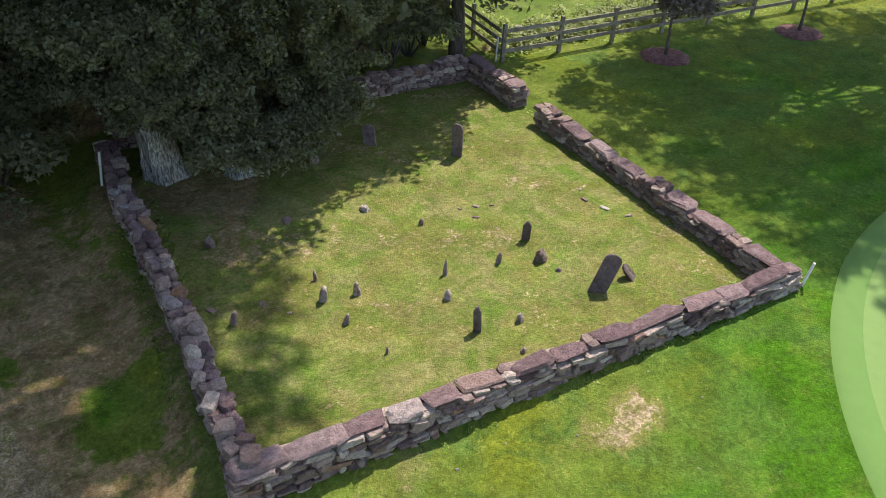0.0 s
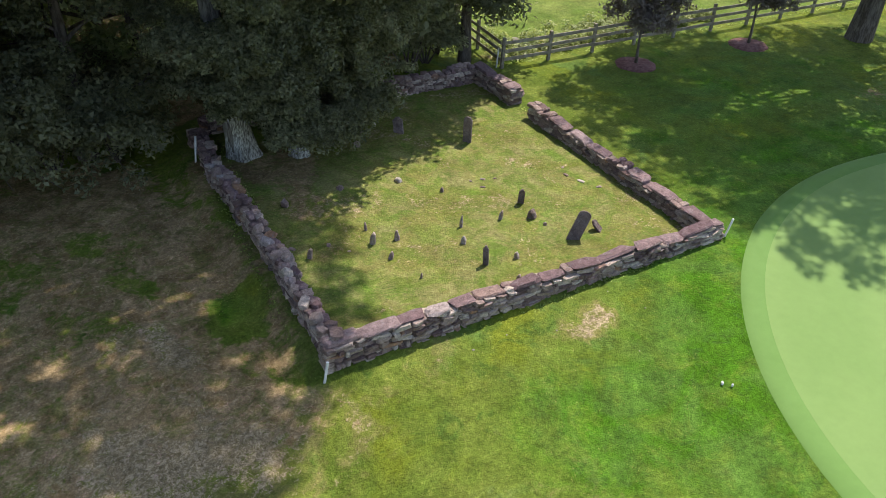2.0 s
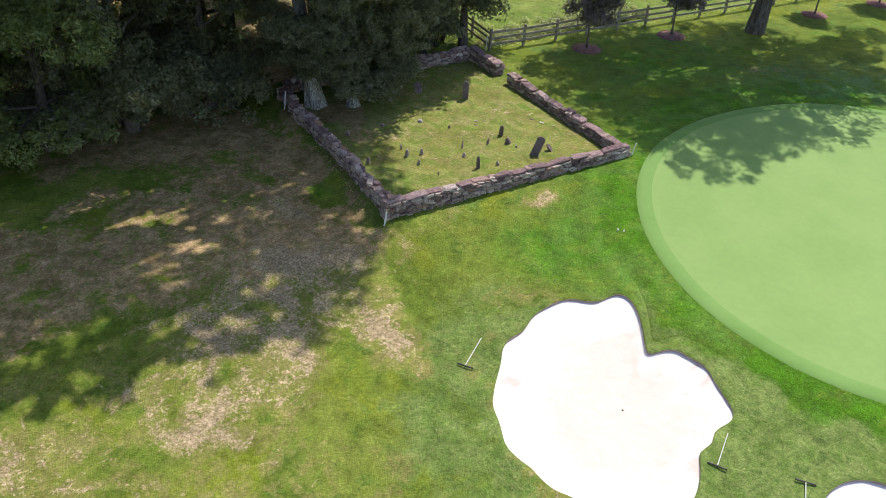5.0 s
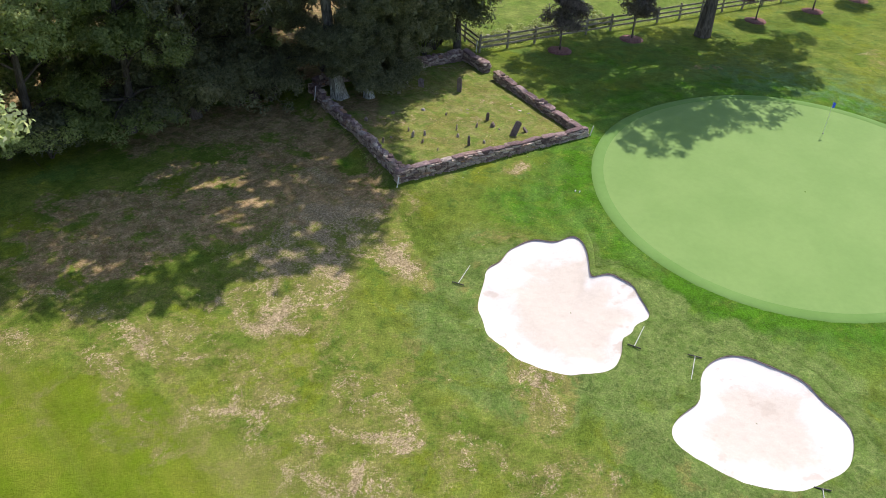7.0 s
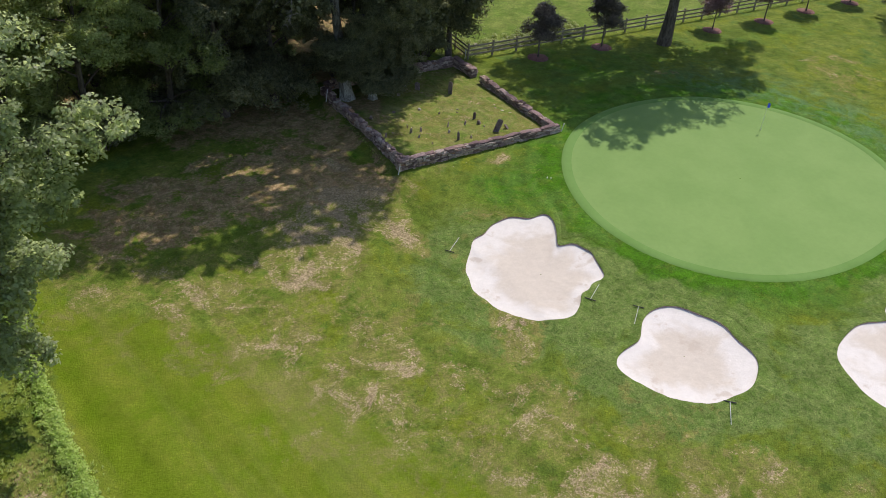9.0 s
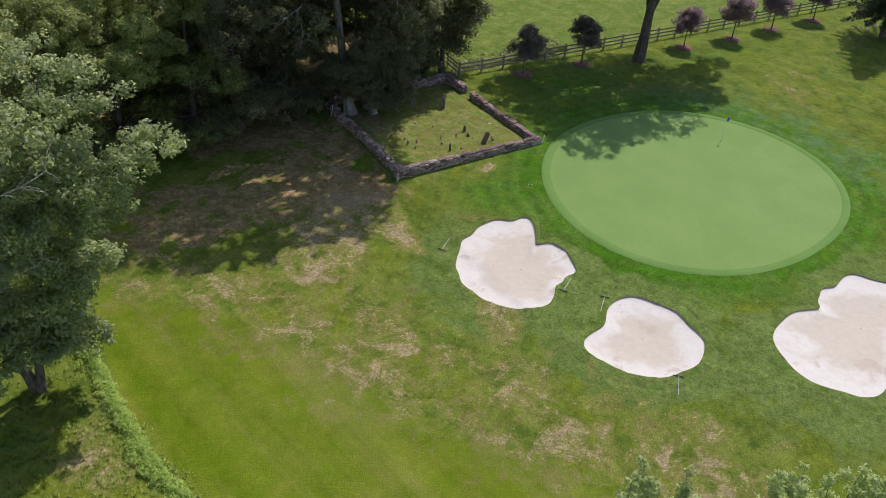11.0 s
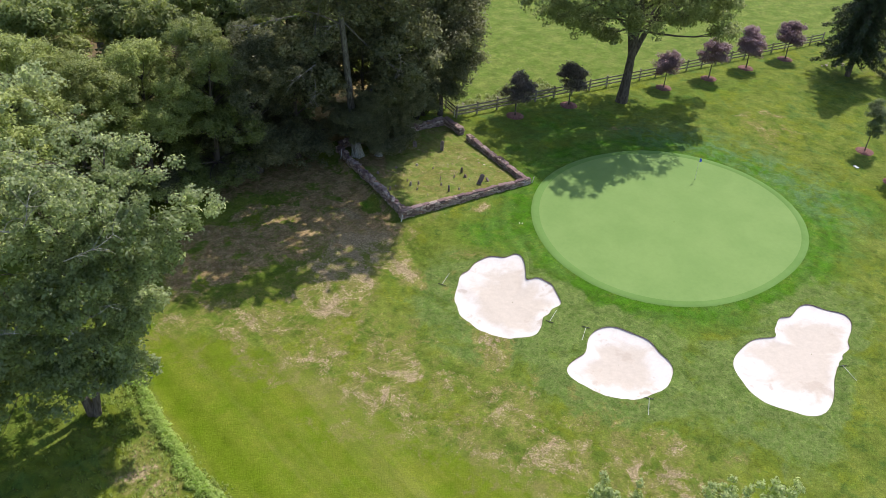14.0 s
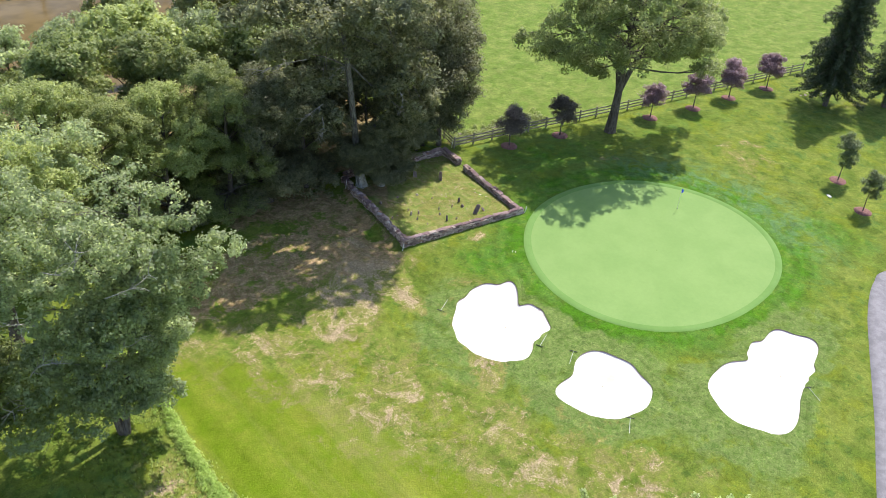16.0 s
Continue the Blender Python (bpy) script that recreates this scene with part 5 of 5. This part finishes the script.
def spray_tree(x, y, height, spread, seed, label):
    """A slim tree whose crown ends in upright leafy shoots."""
    r = np.random.default_rng(seed)
    tubes = [(curved(r, (0, 0, -0.4), (0.3, 0.2, height * 0.8), 0.03), np.linspace(0.22, 0.08, 6), 9)]
    cs, rs = [], []
    for k in range(74):
        a, q = r.uniform(0, 2 * np.pi), spread * r.uniform(0.1, 1.0) ** 0.6
        top = np.array((math.cos(a) * q, math.sin(a) * q, height * (1 - 0.30 * (q / spread) ** 2) * r.uniform(0.80, 1.0)))
        low = np.array((top[0] * 0.45, top[1] * 0.45, top[2] - r.uniform(1.8, 3.2)))
        shoot = curved(r, low, top, 0.10, 7)
        tubes.append((shoot, np.linspace(0.022, 0.005, 7), 4))
        for t in np.arange(0.15, 1.01, 0.11):
            cs.append(np.array([np.interp(t, np.linspace(0, 1, 7), shoot[:, c]) for c in range(3)]) + r.normal(size=3) * 0.10)
            rs.append(0.30 * (1.15 - 0.6 * t))
    root = tagged(new("field_tree"), label, "tree")
    root.matrix_basis = pose(x, y, float(ground_z(x, y)))
    piece("trunk", tubes_mesh("trunk", tubes, BARK), root)
    piece("crown", leaves_mesh("crown", leaf_cloud(r, np.array(cs), np.array(rs), 40, 0.16, 1.0, 0.8, 0.5, corners=3), LEAF_SPRAY), root)


spray_tree(-11.7, -36.4, 13.7, 3.3, 64, "green tree top with upright leafy shoots below the viewpoint")
spray_tree(-7.5, -39.6, 15.3, 3.1, 65, "light green tree top with upright leafy shoots below the viewpoint")
piece("side_stem", tubes_mesh("side_stem", [([(-0.1, 0.2, -0.4), (-0.35, 0.2, 1.2), (-1.0, 0.2, 3.4), (-1.7, 0.3, 6.0), (-3.0, 0.5, 10.5)], [0.36, 0.27, 0.24, 0.20, 0.12], 10)], BARK), field_tree, label="thicker leaning stem")

# the great tree by the fence
meadow_tree = plant_tree("meadow_tree", tree_parts(66, 27.0, 11.5, 8.8, 0.50, 40, 24, 0.74, 56, 0.28, LEAF_MEADOW, BARK, (0.6, -0.8), 0.50, [(3, -4, 12.0, 2.2), (-3, -4, 9.8, 1.9), (0, -5, 12.0, 2.4), (-7, -2, 12.6, 2.2), (8, -3, 9.8, 2.0), (11, -2, 12.2, 2.0), (-10.0, 4.0, 11.4, 1.9), (-8.0, 2.0, 10.4, 1.7), (13.0, -1, 10.2, 1.8), (9.0, -2, 8.8, 1.5), (5.5, -1, 8.6, 1.5), (-5.0, 2, 9.0, 1.8), (-2.5, 3, 9.2, 1.9), (3.0, 3, 9.4, 1.9), (0.5, -3, 12.0, 2.2), (-5, -2.5, 11.5, 2.0), (6, 2.5, 10.5, 2.0), (-2.2, 1.6, 7.2, 1.2), (-4.4, 3.4, 8.2, 1.6), (-7.0, 5.6, 8.8, 1.5), (5.6, -7.2, 9.2, 1.5), (2.8, -2.6, 9.6, 1.3), (5.6, -5.4, 12.2, 1.7), (4.6, -4.2, 11.0, 1.3), (-6.0, 4.5, 12.0, 1.9), (7.6, -5.0, 11.4, 1.5)], squash=0.95, offset=(0.2, 0.4), habit="spread", share=0.29), 34.6, 9.8, "great spreading tree with a forked trunk beside the fence")
for start, end, wide in (((0.05, -0.1, 4.6), (3.6, -4.2, 16.0), 0.34), ((0.1, -0.15, 5.0), (-2.0, 1.6, 17.0), 0.32), ((0.3, 0.0, 7.5), (-6.0, 4.5, 12.0), 0.16), ((0.4, -0.3, 8.5), (1.5, 2.5, 17.0), 0.2)):
    piece("limb", tubes_mesh("limb", [(curved(stem_dice, start, end, 0.05, 7), np.linspace(wide, 0.10, 7), 8)], BARK), meadow_tree)


def mulch_ring(x, y, radius):
    steps, v, f = 28, [], []
    r = random.Random(int(x * 10))
    a = np.linspace(0, 2 * np.pi, steps, endpoint=False)
    wob = np.array([1 + r.uniform(-0.05, 0.05) for _ in a])
    for share, up in ((1.0, -0.03), (0.93, 0.05), (0.6, 0.11), (0.25, 0.13), (0.02, 0.11)):
        px, py = x + radius * share * wob * np.cos(a), y + radius * share * wob * np.sin(a)
        v.append(np.c_[px, py, ground_z(px, py) + up])
    i = np.arange(4)[:, None] * steps + np.arange(steps)[None]
    j = np.arange(4)[:, None] * steps + (np.arange(steps)[None] + 1) % steps
    me = np_mesh("mulch_ring", np.concatenate(v), np.stack([i, j, j + steps, i + steps], -1).reshape(-1, 4), MULCH, True)
    tagged(new("mulch_ring", me), "round bed of reddish bark mulch round a young tree", "mulch bed", "mulch beds")


PLUM = [tree_parts(71 + k, 4.9, 1.62, 1.05, 0.07, 30, 14, 0.36, 30, 0.165, m, BARK, fork=0.25, slim=0.6, corners=3) for k, m in enumerate((LEAF_PLUM, LEAF_PLUM, LEAF_DUSK))]
for k, (x, y, s) in enumerate(((21.5, 12.2, 1.0), (28.5, 11.7, 1.0), (41.9, 10.4, 0.93), (49.1, 9.95, 1.06), (56.2, 10.2, 1.1), (63.6, 10.0, 1.06))):
    plant_tree("plum_tree", PLUM[2 if k < 2 else k % 2], x, y, "young dull dark-leaved plum tree in a mulch bed" if k < 2 else "young purple-leaved plum tree in a mulch bed", "tree", "plum trees along the fence", 67 * k, s)
    mulch_ring(x, y, 0.98)
YOUNG = tree_parts(75, 5.9, 1.25, 1.1, 0.06, 20, 12, 0.36, 26, 0.17, LEAF_GREY, BARK, fork=0.25)
for k, (x, y, s) in enumerate(((50.2, -10.5, 1.0), (46.9, -15.8, 0.86), (45.9, -21.2, 0.9))):
    plant_tree("young_tree", YOUNG, x, y, "slim young grey-green tree in a mulch bed", "tree", "young trees on the lawn", 80 * k, s)
    mulch_ring(x, y, 0.95)


def spruce(x, y, height, spread, seed):
    r = np.random.default_rng(seed)
    tubes = [([(0, 0, -0.3), (0, 0, height * 0.3), (0, 0, height * 0.7), (0, 0, height)], [0.34, 0.25, 0.12, 0.02], 9)]
    cs, rs = [], []
    for z in np.arange(3.0, height, 0.62):
        reach = (spread * (1 - z / height) ** 0.75 + 0.25) * r.uniform(0.78, 1.12)
        n = int(7 + 5 * reach / spread)
        for a in np.arange(n) / n * 2 * np.pi + r.uniform(0, 6):
            q = reach * r.uniform(0.55, 1.15)
            tip = np.array((math.cos(a) * q, math.sin(a) * q, z - 0.28 * q))
            root = np.array((0, 0, z + 0.1))
            tubes.append((curved(r, root, tip, 0.05, 4), np.linspace(0.05, 0.012, 4), 4))
            for t in np.arange(0.25, 1.02, 0.34 / max(q, 0.5)):
                cs.append(root + (tip - root) * t - np.array((0, 0, 0.12)))
                rs.append(0.42)
    cloud = leaf_cloud(r, np.array(cs), np.array(rs), 26, 0.40, 0.75, 0.0, 0.26, corners=3)
    root = tagged(new("spruce_tree"), "dark spruce with drooping boughs at the lawn's edge", "tree")
    root.matrix_basis = pose(x, y, float(ground_z(x, y)))
    piece("trunk", tubes_mesh("trunk", tubes, BARK), root)
    piece("crown", leaves_mesh("crown", cloud, NEEDLES), root)


spruce(66.1, 2.6, 22.0, 4.9, 81)
spruce(73.5, -1.2, 18.0, 4.2, 82)


# ---- undergrowth ----
def shrub_parts(seed, wide, high, leaf_mat):
    r = np.random.default_rng(seed)
    lobes = lobes_in(r, (0, 0, high * 0.5), (wide, wide * 0.8, high * 0.5), 8, 0.45, -0.4)
    cs, rs, out = clumps_on(r, lobes, 14, 0.55)
    foliage = leaves_mesh("foliage", leaf_cloud(r, cs, rs, 52, 0.19, slim=0.6, outward=out, corners=3), leaf_mat)
    wood = tubes_mesh("stem", [(curved(r, (0, 0, -0.2), c, 0.1, 4), np.linspace(0.05, 0.015, 4), 5) for c, _ in lobes], BARK)
    return wood, foliage


SHRUBS = [shrub_parts(91, 1.6, 2.4, LEAF_OAK), shrub_parts(92, 1.9, 3.2, LEAF_OAK), shrub_parts(93, 1.5, 2.0, LEAF_WOOD)]


def shrub(kind, x, y, scale, label):
    root = tagged(new("shrub"), label, "shrub", "shrubs at the woods' edge")
    root.matrix_basis = pose(x, y, float(ground_z(x, y)), 0, 0, wood_dice.uniform(0, 360)) @ Matrix.Scale(scale, 4)
    piece("stem", SHRUBS[kind][0], root)
    piece("foliage", SHRUBS[kind][1], root)


for k in range(13):
    shrub(k % 2, -21 + 1.75 * k + wood_dice.uniform(-0.5, 0.5), 14.6 + wood_dice.uniform(-0.7, 1.2) + (0 if k > 3 else -1.2), wood_dice.uniform(0.75, 1.15), "dark leafy shrub under the woodland trees")
for x, y in ((3.5, 16.2), (5.0, 17.2), (6.3, 15.9), (7.8, 16.8), (9.0, 16.0), (10.4, 17.0), (11.6, 16.0), (12.8, 16.6), (13.9, 17.4), (8.8, 18.8), (12.0, 18.9)):
    shrub(1, x, y, wood_dice.uniform(0.9, 1.1), "dark leafy shrub behind the stone wall")


def weeds():
    """Tall grass and weeds on the bank beside the fairway, and rough tufts at the walls' feet."""
    r = np.random.default_rng(95)
    spots = []
    n = 2600
    y = r.uniform(-34, 1, n)
    rim = ([-34, -17.6, -13.5, -10, -6, 0], [-18.0, -22.4, -23.4, -24.0, -23.6, -23.0])
    spots.append(np.c_[np.interp(y, *rim) - 0.6 - np.abs(r.normal(size=n)) * 3.5, y, r.uniform(0.05, 0.17, n)])
    y = r.uniform(-34, -1, 1700)
    spots.append(np.c_[np.interp(y, *rim) + r.normal(size=1700) * 0.28 + 0.12 * np.sin(y * 1.7), y, r.uniform(0.06, 0.17, 1700)])
    for (ax, ay), (bx, by), m in (((0, -0.08), (13.9, -0.08), 260), ((-0.1, 0), (1.3, 13.4), 220), ((0.75, 0.7), (13.2, 0.7), 200), ((14.1, 0.5), (13.9, 13.5), 160), ((0.75, 1), (2.1, 13), 160), ((15.6, 14.9), (60, 12.8), 500)):
        t = r.random(m)
        spots.append(np.c_[ax + (bx - ax) * t + r.normal(size=m) * 0.07, ay + (by - ay) * t + r.normal(size=m) * 0.07, r.uniform(0.02, 0.05, m)])
    s = np.concatenate(spots)
    per = 9
    p = np.repeat(np.c_[s[:, :2], ground_z(s[:, 0], s[:, 1])], per, 0)
    h = np.repeat(s[:, 2], per) * r.uniform(0.6, 1.2, len(p))
    p[:, :2] += r.normal(size=(len(p), 2)) * (h * 0.35)[:, None]
    a = r.uniform(0, 2 * np.pi, len(p))
    side = np.c_[np.cos(a), np.sin(a), 0 * a] * (0.10 * h + 0.012)[:, None]
    lean = np.c_[np.cos(a + 1.5), np.sin(a + 1.5), 0 * a] * (h * r.uniform(0.4, 1.1, len(p)))[:, None]
    up = np.c_[0 * h, 0 * h, h]
    v = np.stack([p - side, p + side, p + lean * 0.5 + up * 0.7 + side * 0.7, p + lean + up], 1)
    me = np_mesh("weeds", v.reshape(-1, 3), np.arange(len(v) * 4).reshape(-1, 4), BLADES, normals=np.repeat(np.stack([lean[:, 0] * 0.8, lean[:, 1] * 0.8, h * 1.6], 1) / np.linalg.norm(np.stack([lean[:, 0] * 0.8, lean[:, 1] * 0.8, h * 1.6], 1), axis=1)[:, None], 4, 0))
    tagged(new("weeds", me), "tall weeds and grass tufts on the bank", "weeds", kind="stuff")


weeds()


def bank_hedge():
    """Low leafy growth that rims the mown strip."""
    r = np.random.default_rng(96)
    n = 620
    y = r.uniform(-30, -1.5, n)
    x = np.interp(y, [-30, -19.0, -15.4, -11.0, -6, -1], [-19.6, -22.1, -22.9, -23.25, -23.5, -23.5]) - np.abs(r.normal(size=n)) * 0.38
    c = np.c_[x, y, ground_z(x, y) + r.uniform(0.05, 0.30, n)]
    me = leaves_mesh("bank_hedge", leaf_cloud(r, c, r.uniform(0.18, 0.36, n), 62, 0.11, 0.9, 0.7, 0.7, corners=3), BLADES, -9)
    tagged(new("weeds", me), "low bright leafy weeds rimming the mown fairway", "weeds", kind="stuff")


bank_hedge()


def fence_weeds():
    """Leafy weeds among the stones behind the fence."""
    r = np.random.default_rng(97)
    n = 330
    x, y = r.uniform(16.0, 30, n), 15.2 + np.abs(r.normal(size=n)) * 1.3
    c = np.c_[x, y, ground_z(x, y) + r.uniform(0.05, 0.28, n)]
    me = leaves_mesh("fence_weeds", leaf_cloud(r, c, r.uniform(0.15, 0.48, n), 64, 0.14, 0.7, 0.7, 0.7, corners=3), LEAF_LIME, -9)
    tagged(new("weeds", me), "leafy green weeds growing behind the rail fence", "weeds", kind="stuff")


fence_weeds()
for k in range(44):
    x, y = (wood_dice.uniform(16.5, 23.5), wood_dice.uniform(15.4, 17.8)) if k < 30 else (wood_dice.uniform(64.5, 69.5), wood_dice.uniform(5.0, 6.6))
    s = wood_dice.uniform(0.15, 0.42)
    loose_stone(x, y, (s, s * 0.8, s * 0.3), PALE_ROCK, "pale broken rock lying in the grass")


def grass_tufts():
    """Short uneven grass among the graves and before the walls."""
    r = np.random.default_rng(99)
    n = 12000
    x, y = r.uniform(-2.5, 17.5, n), r.uniform(-6.0, 13.6, n)
    thick = np.array([noise.noise((a * 0.9, b * 0.9, 3.0)) for a, b in zip(x, y)]) + r.uniform(-0.5, 0.5, n)
    keep = (thick > -0.25) & (PUTTING.part_of(x, y) > 1.12) & (BUNKERS[0].part_of(x, y) > 1.3)
    x, y = x[keep], y[keep]
    per = 4
    p = np.repeat(np.c_[x, y, ground_z(x, y) - 0.005], per, 0)
    p[:, :2] += r.normal(size=(len(p), 2)) * 0.03
    h = r.uniform(0.006, 0.016, len(p))
    a = r.uniform(0, 2 * np.pi, len(p))
    side = np.c_[np.cos(a), np.sin(a), 0 * a] * r.uniform(0.008, 0.018, len(p))[:, None]
    lean = np.c_[-np.sin(a), np.cos(a), 0 * a] * (h * r.uniform(0.6, 1.6, len(p)))[:, None]
    up = np.c_[0 * h, 0 * h, h]
    v = np.stack([p - side, p + side, p + lean * 0.6 + up * 0.8 + side * 0.8, p + lean + up - side * 0.4], 1)
    me = np_mesh("grass_tufts", v.reshape(-1, 3), np.arange(len(v) * 4).reshape(-1, 4), TUFTS, normals=np.tile((0.0, 0.0, 1.0), (len(v) * 4, 1)))
    tagged(new("grass", me), "short uneven grass among the graves", "grass", kind="stuff")


grass_tufts()
